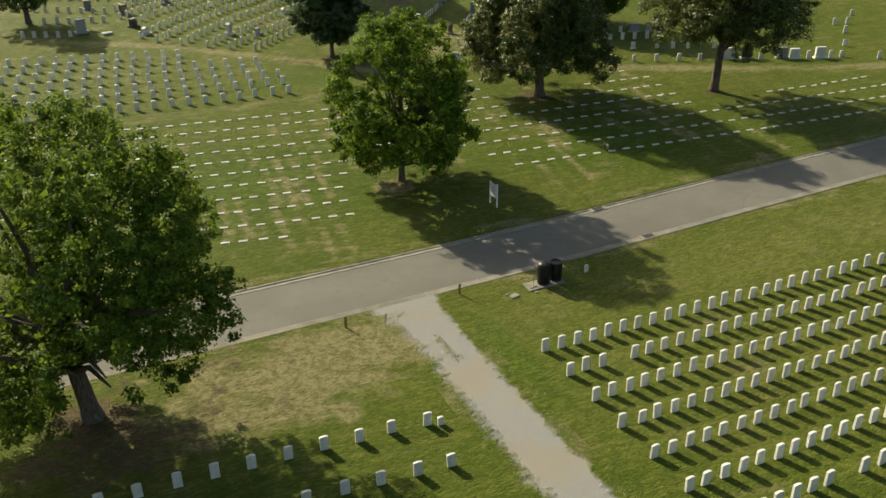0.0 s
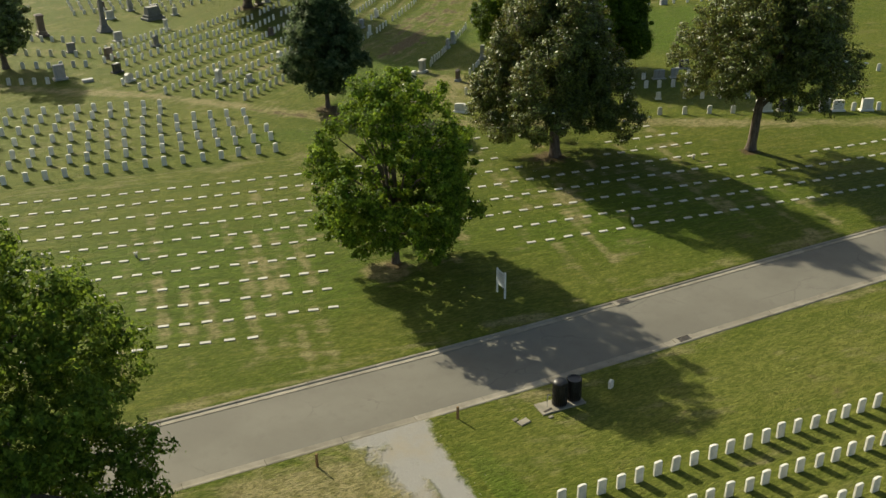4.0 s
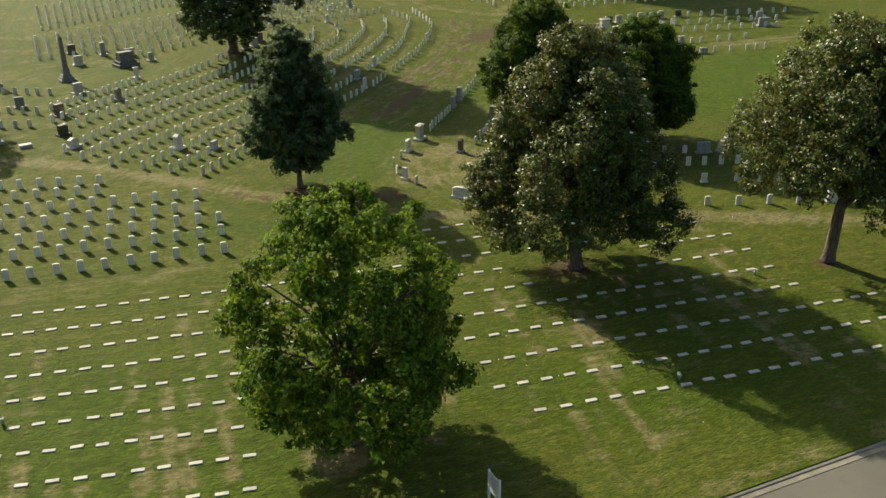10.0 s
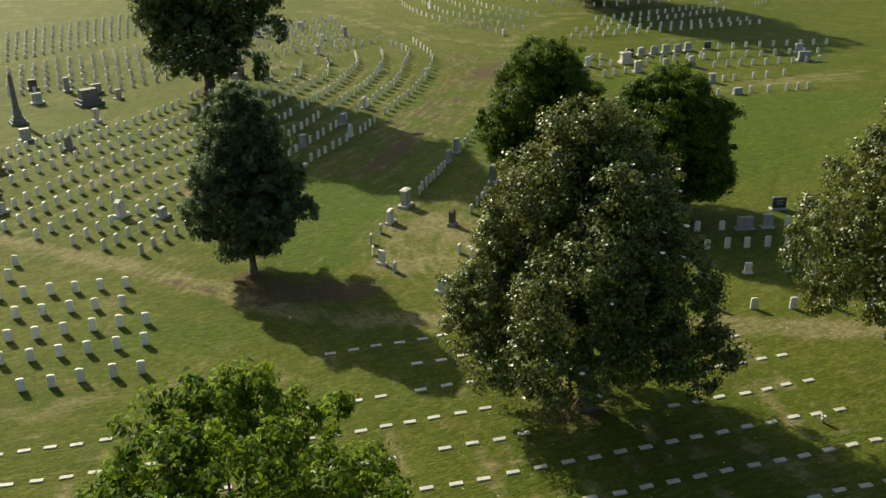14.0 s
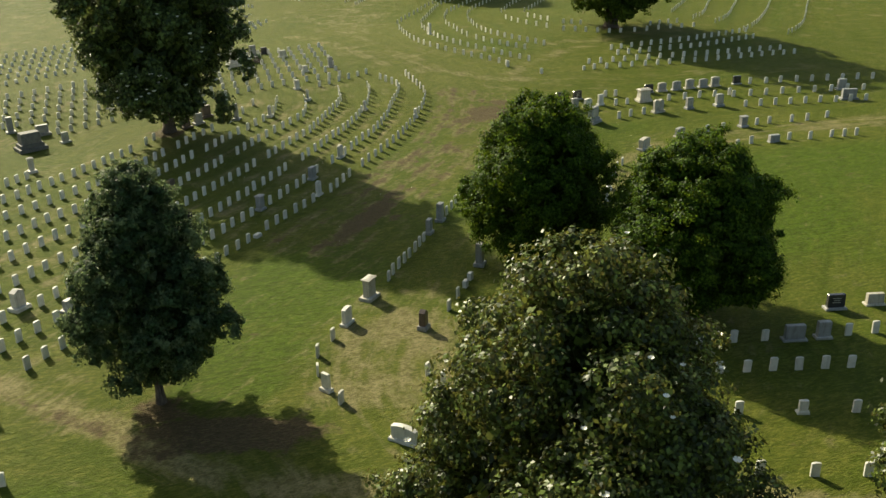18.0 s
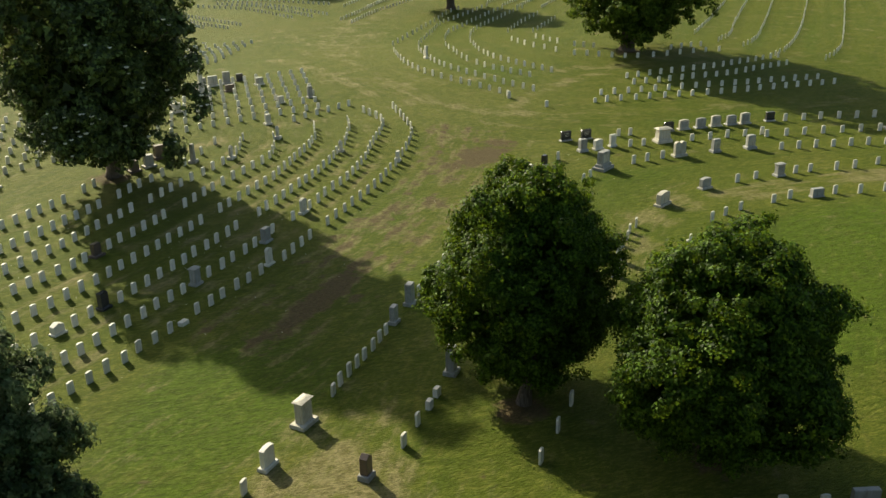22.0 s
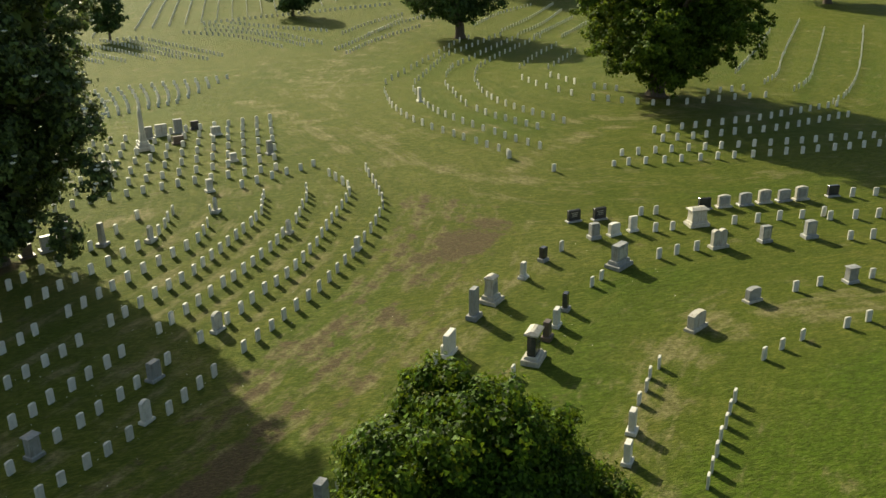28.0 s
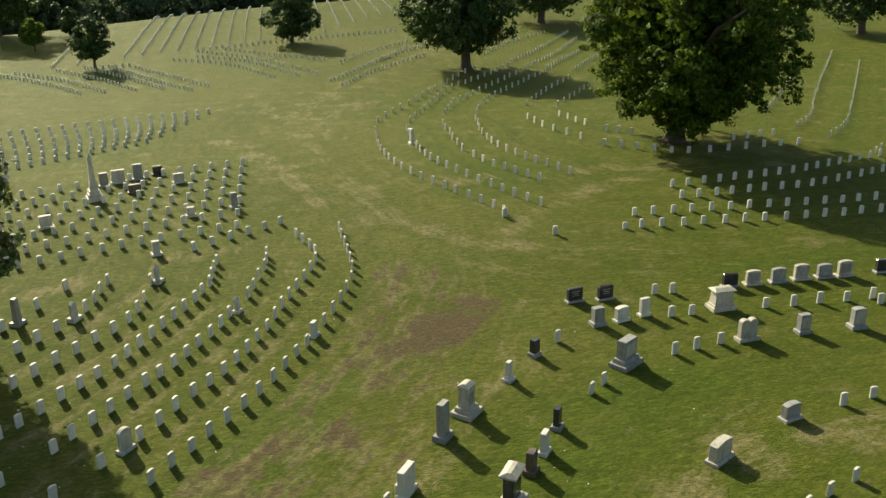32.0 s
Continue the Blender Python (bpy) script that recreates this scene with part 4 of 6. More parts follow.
def build_woods():
    """The dark wood behind the cemetery."""
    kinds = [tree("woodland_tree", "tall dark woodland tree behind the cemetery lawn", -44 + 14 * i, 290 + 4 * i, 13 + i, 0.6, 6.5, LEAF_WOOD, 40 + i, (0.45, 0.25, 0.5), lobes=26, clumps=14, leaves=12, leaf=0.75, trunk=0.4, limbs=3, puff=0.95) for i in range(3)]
    rng = random.Random(9)
    for o in kinds:
        o["group"] = "woodland edge"
    for i in range(60):
        x = -60 + (i % 30) * 9.0 + rng.uniform(-3, 3)
        y = 278 + (i // 30) * 10 + rng.uniform(-3, 3) + max(0, x - 20) * 0.29
        s = rng.uniform(0.85, 1.35)
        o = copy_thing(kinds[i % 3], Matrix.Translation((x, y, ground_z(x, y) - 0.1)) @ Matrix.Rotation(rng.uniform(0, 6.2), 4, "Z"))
        o.scale = (s, s, s)


build_woods()


# ---- headstones ----
def headstone_mesh(name, h, material, w=0.33, d=0.10):
    return slab(name, arched(w, -0.15, h, 0.035), d, material, 0.010)


STONES = [headstone_mesh("headstone", h, MARBLE) for h in (0.62, 0.65, 0.67, 0.60)]
OLD_STONES = [headstone_mesh("headstone", h, OLD_MARBLE) for h in (0.60, 0.64, 0.68)]
FLAT = block("flat_marker", 0.49, 0.20, -0.08, 0.044, FLAT_MARBLE, 0.0, 0.012)
STONE_RNG = random.Random(21)


def along(pts, n):
    """Places on a smooth line through the points, each with the line's bearing: n at even steps, or, where n is a
    tuple, so many even steps from each point to the next."""
    p = [2 * Vector(pts[0]) - Vector(pts[1])] + [Vector(q) for q in pts] + [2 * Vector(pts[-1]) - Vector(pts[-2])]
    curve = []
    for i in range(1, len(p) - 2):
        for s in range(16):
            u = s / 16
            curve.append(0.5 * ((2 * p[i]) + (p[i + 1] - p[i - 1]) * u + (2 * p[i - 1] - 5 * p[i] + 4 * p[i + 1] - p[i + 2]) * u * u + (3 * p[i] - p[i - 1] - 3 * p[i + 1] + p[i + 2]) * u ** 3))
    curve.append(p[-2])
    acc = [0.0]
    for a, b in zip(curve, curve[1:]):
        acc.append(acc[-1] + (b - a).length)
    if isinstance(n, tuple):
        stops = [0.0] + [acc[16 * i] + (acc[16 * i + 16] - acc[16 * i]) * k / m for i, m in enumerate(n) for k in range(1, m + 1)]
    else:
        stops = [acc[-1] * i / max(n - 1, 1) for i in range(n)]
    out, j = [], 0
    for s in stops:
        while j < len(curve) - 2 and acc[j + 1] < s:
            j += 1
        d = curve[j + 1] - curve[j]
        u = (s - acc[j]) / max(acc[j + 1] - acc[j], 1e-6)
        v = curve[j] + d * u
        out.append((v.x, v.y, math.atan2(d.y, d.x)))
    return out


JOINED = {}


def add_tablet(store, x, y, a, h, w=0.33, d=0.10, lean=(0.0, 0.0), steps=6):
    """One tablet's verts and faces, for stones that are joined."""
    verts, faces = store
    m4 = at(x, y, a, 0.0, lean)
    prof = arched(w, -0.12, h, 0.035, steps)
    k, m = len(verts), len(prof)
    for o in (-d / 2, d / 2):
        verts += [tuple(m4 @ Vector((u, o, v))) for u, v in prof]
    faces += [tuple(range(k, k + m)), tuple(range(k + 2 * m - 1, k + m - 1, -1))]
    faces += [(k + (i + 1) % m, k + i, k + m + i, k + m + (i + 1) % m) for i in range(m)]


def row(group, label, n, *pts, skip=(), meshes=STONES, name="headstone", category="headstone", lean=0.018, joined=False, tall=0.63):
    """A row of stones: each an object of its own, or, where a section counts hundreds, joined with its section."""
    for i, (x, y, a) in enumerate(along(pts, n)):
        jx, jy, la, lb, lt, lh = (STONE_RNG.gauss(0, 1) for _ in range(6))
        me = STONE_RNG.choice(meshes)
        if i in skip:
            continue
        x, y, a = x + 0.03 * jx, y + 0.03 * jy, a + 0.03 * lt
        if joined:
            store = JOINED.setdefault(group, (label, category, ([], [])))[2]
            if name == "flat_marker":
                m4 = at(x, y, a, 0.0, (0.012 * la, 0.012 * lb))
                k = len(store[0])
                store[0].extend(tuple(m4 @ v.co) for v in me.vertices)
                store[1].extend(tuple(k + j for j in f.vertices) for f in me.polygons)
            else:
                add_tablet(store, x, y, a, tall + 0.02 * lh, w=0.33 if tall > 0.6 else 0.29, lean=(lean * la, lean * lb))
            continue
        ob = new(name, me)
        ob.matrix_world = at(x, y, a, STONE_RNG.uniform(0, 0.04) * (0.2 if name == "flat_marker" else 1), (lean * la, lean * lb))
        tagged(ob, label, category, group)


def far_rows(name, label, rows):
    """Rows too far to tell their stones apart closely: real stones, joined."""
    verts, faces = [], []
    prof = arched(0.28, -0.1, 0.46, 0.035, 3)
    for n, *pts in rows:
        for x, y, a in along(pts, round(1.3 * n)):
            c, s, z = math.cos(a), math.sin(a), ground_z(x, y) + STONE_RNG.uniform(-0.03, 0.03)
            k, m = len(verts), len(prof)
            for d in (-0.05, 0.05):
                verts += [(x + u * c - d * s, y + u * s + d * c, z + w) for u, w in prof]
            faces += [tuple(range(k + m - 1, k - 1, -1)), tuple(range(k + m, k + 2 * m))]
            faces += [(k + i, k + (i + 1) % m, k + m + (i + 1) % m, k + m + i) for i in range(m)]
    return tagged(new(name, mesh_of(name, verts, faces, ROW_MARBLE)), label, "headstones", kind="stuff")


WHITE = "upright white marble headstone with rounded top in mown grass"
# beside the gravel lane
for k in range(7):
    y = 27.5 - 1.93 * k
    s = -0.065 + 0.006 * k
    x0 = 18.5 - 0.06 * k + (0.0 if k < 6 else 1.45)
    n = (27, 26, 25, 24, 23, 20, 17)[k]
    row("headstones beside the gravel lane", WHITE if k < 5 else "rows of upright white marble headstones in mown grass", n, (x0, y), (x0 + 0.785 * (n - 1), y + s * 0.785 * (n - 1)), skip={1: (3,), 6: (5,)}.get(k, ()), joined=k > 4)
row("headstones under the oak", "upright white marble headstone in patchy shaded grass", 11, (11.72, 25.3), (-1.4, 26.5))
row("headstones under the oak", "upright white marble headstone in patchy shaded grass", 8, (11.57, 22.75), (2.3, 23.75))
row("headstones under the oak", "small low white marble headstone", 1, (12.27, 25.1), (12.4, 25.1), meshes=[headstone_mesh("headstone", 0.38, MARBLE, 0.24)])

# flat markers, row by row
FLATS = "flat white marble grave marker set in the lawn"
RIGHT_START = {3: 28.1, 4: 27.3, 5: 27.65, 6: 27.9, 7: 29.2, 8: 29.6, 9: 30.0, 10: 30.3, 11: 30.9, 12: 27.7}
RIGHT_SPANS = {3: ((28, 62),), 4: ((27, 62),), 5: ((27, 62),), 6: ((27, 45.6), (51.4, 62)), 7: ((28, 45.9),), 8: ((29, 33.1), (38.4, 46.0)), 9: ((29, 32.6), (40.3, 46.2)), 10: ((30, 32.5), (42, 45.5)), 11: ((30, 34.8),), 12: ((27.5, 33.0),)}
for k, end in enumerate(LEFT_END):
    n = int((end + 3.2) / 0.97)
    line = [(x, flat_row_y(k, x)) for x in np.linspace(end - 0.97 * n, end, 6)]
    row("flat markers beside the maple" if k < 8 else "upper flat markers", FLATS, n + 1, *line, meshes=[FLAT], name="flat_marker", category="grave marker", lean=0.012, joined=k >= 8)
for k, spans in RIGHT_SPANS.items():
    for a, b in spans:
        i0, i1 = math.ceil((a - RIGHT_START[k]) / 1.045 - 0.1), math.floor((b - RIGHT_START[k]) / 1.045)
        x0, x1 = RIGHT_START[k] + 1.045 * i0, RIGHT_START[k] + 1.045 * i1
        row("flat markers below the magnolias" if k < 6 else "upper flat markers", FLATS, i1 - i0 + 1, *[(x, flat_row_y(k, x)) for x in np.linspace(x0, x1, 5)], meshes=[FLAT], name="flat_marker", category="grave marker", lean=0.012, joined=k >= 6)

# the grid of uprights above the flat markers
for (xa, ya), (xb, yb), n in (((19.8, 66.25), (1.3, 69.0), 16), ((20.2, 68.8), (1.7, 71.7), 16), ((20.5, 71.0), (0.8, 74.0), 17), ((19.6, 73.4), (1.1, 77.0), 16), ((20.0, 75.7), (0.3, 79.9), 17), ((14.3, 79.3), (0.8, 82.6), 12), ((14.6, 81.3), (1.2, 85.0), 12)):
    row("headstone grid above the flat markers", "rows of upright white marble headstones above flat markers", n, (xa, ya), (xb, yb), joined=True)

# long rows that end in curves round the knoll
LONG1 = "upright white marble headstone in a long curving row"
LONG = "long curving rows of upright white marble headstones"
row("outer curving rows", LONG1, (4, 7, 5, 2, 5, 2, 3, 2, 6, 3, 2, 5, 6), (21.2, 79.9), (24.2, 82.9), (29.5, 87.7), (33.3, 91.4), (34.8, 93.1), (38.7, 96.8), (40.3, 98.3), (42.4, 100.8), (44.0, 102.6), (48.6, 107.8), (50.7, 110.7), (51.8, 112.3), (54.9, 118.3), (55.7, 125.8), skip=(17, 24, 29, 41))
INNER = "curving rows below the old magnolia"
row(INNER, LONG, (3, 3, 7, 7, 2, 4, 2, 2, 2, 3, 4, 8, 2, 3), (19.3, 81.5), (21.6, 83.7), (24.2, 85.9), (29.2, 90.7), (34.4, 96.0), (36.0, 97.7), (39.1, 101.0), (40.5, 102.7), (42.1, 104.3), (43.6, 105.8), (45.8, 108.5), (48.5, 111.8), (52.9, 120.2), (53.6, 122.5), (52.9, 125.5), skip=(5, 21, 27, 29, 31), joined=True)
row(INNER, LONG, (3, 2, 4, 5, 1, 2, 10, 2, 5, 3, 5, 4, 2), (17.7, 83.1), (20.0, 85.4), (21.7, 86.8), (24.6, 90.1), (28.9, 94.0), (29.7, 94.8), (31.2, 96.2), (38.5, 104.2), (40.2, 106.0), (43.8, 110.1), (45.7, 112.3), (48.6, 116.7), (50.4, 121.1), (50.8, 122.9), skip=(4, 13, 16, 28, 42), joined=True)
row(INNER, LONG, (9, 6, 12, 2, 4, 3, 7, 4), (15.8, 85.0), (22.8, 92.6), (27.8, 96.8), (36.5, 106.1), (38.0, 107.7), (41.0, 110.9), (43.0, 113.2), (46.8, 119.0), (47.9, 122.8), skip=(28,), joined=True)
row(INNER, LONG, (11, 4, 5, 2, 5, 2, 4, 5, 4), (14.0, 87.2), (22.5, 96.6), (25.8, 99.3), (29.5, 102.6), (30.9, 104.3), (34.5, 108.1), (35.9, 109.6), (38.9, 112.8), (43.0, 116.9), (44.2, 121.2), skip=(21, 28, 41), joined=True)
row(INNER, LONG, (2, 9, 5, 10, 2, 3, 5, 4), (12.9, 89.6), (14.4, 91.4), (21.3, 99.3), (25.3, 102.6), (32.5, 110.3), (33.9, 111.7), (36.1, 113.9), (40.3, 118.0), (41.8, 122.0), skip=(27, 36), joined=True)
row(INNER, LONG, (4, 9, 8, 2, 2, 4, 2), (13.4, 95.6), (17.0, 99.4), (24.7, 106.2), (30.5, 112.1), (31.9, 113.6), (33.3, 115.1), (36.8, 118.2), (39.6, 122.2), skip=(22, 28), joined=True)
row(INNER, LONG, (6, 10, 5, 2, 1), (12.6, 98.6), (17.0, 102.9), (24.6, 110.9), (28.2, 114.5), (29.6, 116.1), (30.3, 117.1), skip=(22,), joined=True)
row(INNER, LONG, 13, (12.7, 102.6), (20.6, 111.0), joined=True)
for n, a, b in ((6, (5.5, 99.6), (10.8, 97.7)), (7, (5, 106), (11.5, 101.6)), (8, (6, 112.6), (12.8, 108.8)), (5, (3, 94.5), (7, 92.9))):
    row("old rows by the dark monument", "weathered upright headstones in old family plots", n, a, b, meshes=OLD_STONES, joined=True)

# the horseshoe of graves before the two trees
SHOE = "upright white marble headstone bordering a dry grass oval"
row("horseshoe of headstones", SHOE, 8, (39.2, 82.5), (43.0, 87.0))
row("horseshoe of headstones", SHOE, 6, (45.9, 90.6), (49.2, 94.8))
row("horseshoe of headstones", SHOE, 3, (34.6, 77.0), (33.5, 75.6), (33.1, 74.0))
for x, y in ((33.4, 71.3), (37.5, 72.0), (37.8, 71.0), (38.1, 70.0), (40.8, 77.6), (41.8, 78.8)):
    row("horseshoe of headstones", SHOE, 1, (x, y), (x + 0.5, y + 0.5))
for x, y in ((42.6, 79.8), (43.3, 80.6)):
    row("horseshoe of headstones", "small low white marble block headstone", 1, (x, y), (x + 0.5, y + 0.5), meshes=[block("headstone", 0.34, 0.22, -0.1, 0.42, MARBLE)])
row("horseshoe of headstones", SHOE, 3, (45.2, 74.6), (48.1, 77.8), skip=())

# rows in the shade beyond the magnolias
SHADE = "upright white marble headstone in the shade of the trees"
row("shaded rows beyond the magnolias", SHADE, 3, (49.9, 69.5), (52.86, 68.66))
row("shaded rows beyond the magnolias", SHADE, 2, (56.71, 67.53), (58.0, 67.2))
row("shaded rows beyond the magnolias", SHADE, 9, (45.8, 68.0), (50.18, 66.65), (54.62, 65.25))
row("shaded rows beyond the magnolias", SHADE, 3, (47.71, 64.04), (52.1, 62.4), skip=(1,))
row("shaded rows beyond the magnolias", SHADE, 5, (45.85, 60.45), (47.44, 59.74), (52.9, 57.7))
for x, y in ((57.8, 55.8), (61.5, 54.1), (63.3, 53.3), (64.3, 53.1), (67.3, 55.4), (70.8, 58.6), (73.6, 60.9), (76.7, 63.1), (66.6, 51.2), (68.4, 62.6), (72.3, 61.2), (53.4, 61.8), (54.6, 61.2), (56.6, 60.2)):
    row("shaded rows beyond the magnolias", SHADE, 1, (x, y), (x + 1, y - 0.35))

# the bend of graves with family monuments
BEND = "upright white marble headstone in a bend of family monuments"
row("bend of headstones", BEND, 5, (58.2, 91.2), (61.3, 94.5), skip=(0,))
row("bend of headstones", BEND, 7, (58.3, 86.1), (60.8, 88.8), (62.8, 90.8))
row("bend of headstones", BEND, 3, (66.2, 93.6), (69.2, 94.7))
for x, y in ((72.6, 99.5), (74.2, 99.6), (77.5, 99.4), (78.6, 99.2), (80.6, 98.8), (82, 98.4), (84, 98.3), (72.1, 95.0), (73.6, 95.2), (76.9, 94.8), (78.4, 94.1), (80.2, 93.8), (81.2, 93.5), (82.3, 93.2)):
    row("bend of headstones", BEND, 1, (x, y), (x + 1, y - 0.05))
for x, y, t in ((70.3, 111.9, 0), (71.3, 111.8, 0), (69.9, 109.3, 0), (71.0, 109.2, 0), (63.1, 108.4, 0.5), (62.6, 103.5, 0.6), (63.5, 104.1, 0.6), (68.0, 105.7, 0.1), (69.3, 105.9, 0.1), (70.7, 106.0, 0), (52.6, 98.8, 0.8), (52.1, 98.3, 0.8), (51.0, 97.0, 0.8), (54.9, 95.9, 0.8), (66.6, 125.0, 0)):
    row("bend of headstones", BEND, 1, (x, y), (x + math.cos(t), y + math.sin(t)))
row("bend of headstones", BEND, 5, (75.2, 108.7), (81.2, 107.8))
row("bend of headstones", BEND, 9, (85.2, 109.9), (89.8, 108.5), (97, 106.4))
row("bend of headstones", BEND, 9, (81.2, 107.2), (87.7, 105.4), (93.1, 103.6))
row("bend of headstones", BEND, 9, (80.2, 104.2), (84.9, 102.8), (90.6, 100.8))

# rings on the far knoll
RINGS = "white marble headstones in concentric rings on a knoll"
KNOLL = dict(joined=True, tall=0.58)
row("rings on the knoll", RINGS, (1, 4, 4, 4, 4, 2, 12, 2), (66.7, 125.6), (66.5, 126.9), (64.5, 131.8), (62.9, 137.6), (62.7, 143.8), (63.8, 151.0), (65.2, 155.7), (80.5, 178.1), (83.8, 181.6), skip=(18,), **KNOLL)
row("rings on the knoll", RINGS, (4, 4, 4, 5, 2, 7, 2, 4, 5), (69.6, 126.2), (67.8, 131.1), (66.2, 136.8), (65.6, 142.2), (66.7, 150.5), (68.0, 154.3), (75.1, 167.2), (77.4, 170.7), (82.1, 175.6), (88.8, 182.6), skip=(14, 18), **KNOLL)
row("rings on the knoll", RINGS, (4, 2, 1, 5, 2, 3, 2, 6, 4), (71.6, 131.1), (69.7, 135.7), (69.2, 138.8), (69.0, 141.3), (70.5, 151.7), (72.3, 156.9), (74.9, 162.1), (77.0, 164.7), (84.9, 174.0), (90.0, 179.5), skip=(13,), **KNOLL)
row("rings on the knoll", RINGS, (5, 4, 4, 2, 4, 8, 3), (74.3, 131.7), (72.4, 138.0), (72.1, 144.1), (73.9, 152.4), (75.0, 155.4), (79.0, 162.8), (89.0, 174.6), (93.0, 178.7), skip=(14,), **KNOLL)
row("rings on the knoll", RINGS, 6, (79.3, 140.5), (78.3, 146.0), (78.5, 150.7), **KNOLL)
row("rings on the knoll", RINGS, 9, (81.2, 157.8), (86.5, 165.0), (92.3, 171.8), **KNOLL)
row("rings on the knoll", RINGS, 4, (81.9, 145.4), (81.7, 150.5), **KNOLL)
row("rings on the knoll", RINGS, 3, (82.5, 142.3), (83.8, 140.3), **KNOLL)
row("rings on the knoll", RINGS, 7, (83.9, 155.8), (92.2, 166.2), **KNOLL)
row("rings on the knoll", RINGS, 1, (68.5, 121.2), (69.5, 121), **KNOLL)
# rows in the great tree's shade
ROWS_G = "rows of white marble headstones beside a great tree"
SHADY = dict(joined=True, tall=0.56)
row("rows by the great tree", ROWS_G, 17, (79.8, 126.4), (88.4, 126.4), (93.4, 127.2), (99.7, 128.8), **SHADY)
row("rows by the great tree", ROWS_G, 16, (79.3, 124.2), (88, 123.6), (90.6, 123.8), (98.0, 125.4), **SHADY)
row("rows by the great tree", ROWS_G, (10, 7), (74.7, 122.5), (87.9, 120.4), (97.0, 119.7), **SHADY)
row("rows by the great tree", ROWS_G, (9, 8), (74.2, 120.5), (86.4, 118.4), (97.2, 117.7), **SHADY)
row("rows by the great tree", ROWS_G, 1, (73.1, 120.7), (74.0, 120.6), joined=True, tall=0.40)
row("rows by the great tree", ROWS_G, (5, 6), (80.1, 137.7), (85.2, 133.2), (95.3, 133.2), **SHADY)
row("rows by the great tree", ROWS_G, 4, (90.8, 135.6), (95.2, 136.4), **SHADY)
for n, *line in ((23, (100.4, 144.9), (107.5, 152.7), (124.3, 171.1)), (34, (99.3, 138.7), (104.3, 143.2), (114.0, 154.8), (134.0, 177.4)), (30, (100.0, 135.1), (105.2, 139.4), (117.0, 152.5), (132.0, 169.5)), (35, (100.1, 129.7), (105.4, 133.8), (117.6, 146.2), (137.5, 168.2)), (33, (104.0, 126.5), (110.5, 131.5), (122.5, 144.0), (141.0, 164.0))):
    row("rows by the great tree", ROWS_G, n, *line, **SHADY)

# the block round the tall pillar
for j in range(7):
    a, b, c = (12.5, 121.2 + 2.3 * j), (31, 125.4 + 2.3 * j), (49.5 + 0.3 * j, 128.2 + 2.5 * j)
    row("block round the tall pillar", "block of white marble headstones round a tall pillar", 33, a, b, c, skip=tuple(range(0, 9)) if j < 2 else (), joined=True, tall=0.54)
row("block round the tall pillar", "block of white marble headstones round a tall pillar", 6, (46.7, 125.3), (52.3, 128.1), joined=True, tall=0.54)
far_rows("far_headstones", "distant rows of white headstones on the lawn", [(26, (13.5, 140 + 3.1 * k), (30, 147 + 3.1 * k), (44 + 1.2 * k, 154.5 + 2.4 * k)) for k in range(6)])
far_rows("far_headstones", "distant rows of white headstones fanning over the lawn", [(18, (26.4, 197.9), (32.0, 190.6), (36.8, 182.3)), (18, (28.0, 199.1), (34.0, 192.0), (39.4, 182.4)), (18, (32.9, 199.5), (38.1, 191.4), (42.8, 182.2)), (18, (36.3, 200.3), (41.0, 191.8), (45.9, 181.7)), (19, (39.8, 198.9), (46.0, 185.3), (49.0, 179.8)), (16, (42.7, 197.8), (47.4, 188.6), (51.0, 181.6)), (5, (37.7, 199.9), (41.9, 199.6))])
far_rows("far_headstones", "distant rows of white headstones below the hill", [(19, (50.8, 203.1), (57.1, 196.7), (61.9, 184.8)), (21, (51.1, 207.8), (59.3, 196.7), (64.4, 185.5)), (15, (55.0, 207.7), (61.3, 200.6), (67.1, 195.3)), (17, (47.6, 202.0), (54.0, 196.0), (59.0, 185.0)), (28, (51.1, 209.2), (61.9, 211.6), (82.2, 216.3))])
far_rows("far_headstones", "distant diagonal rows of white headstones", [(19, (65.1, 180.1), (71.5, 188.8), (80.1, 201.4)), (17, (65.9, 177.1), (72.2, 185.6), (80.6, 193.9)), (14, (68.8, 192.4), (74.7, 199.7), (81.3, 205.6)), (14, (72.0, 190.0), (78.0, 197.0), (85.0, 203.5)), (16, (88.6, 192.2), (96.4, 201.7), (104.6, 208.5)), (19, (90.4, 185.9), (98.8, 195.5), (108.6, 208.4)), (17, (91.2, 181.9), (98.8, 190.3), (106.9, 201.4)), (14, (92.6, 179.6), (99.7, 187.5), (105.0, 193.5)), (14, (96.0, 178.0), (103.0, 186.0), (109.0, 192.5))])
HILL = [(41.1 + 2.44 * k, 207.4 + 0.9 * k) for k in range(12)] + [(71.3 + 3.2 * k, 219.0 + 4.0 * k) for k in range(6)]
far_rows("far_headstones", "white headstones in long lines up the far hill", [(10, (32.1, 201.9), (33.4, 217.7)), (9, (35.2, 203.5), (36.4, 217.0))] + [(28, (x, y), (x + 2.6, y + 22), (x + 5.4, y + 43)) for x, y in HILL])


for group, (label, category, (verts, faces)) in JOINED.items():
    flat = category == "grave marker"
    tagged(new("flat_marker_rows" if flat else "headstone_rows", mesh_of("stones", verts, faces, ROW_FLATS if flat else OLD_MARBLE if "weathered" in label else ROW_MARBLE)), label, category + "s", kind="stuff")


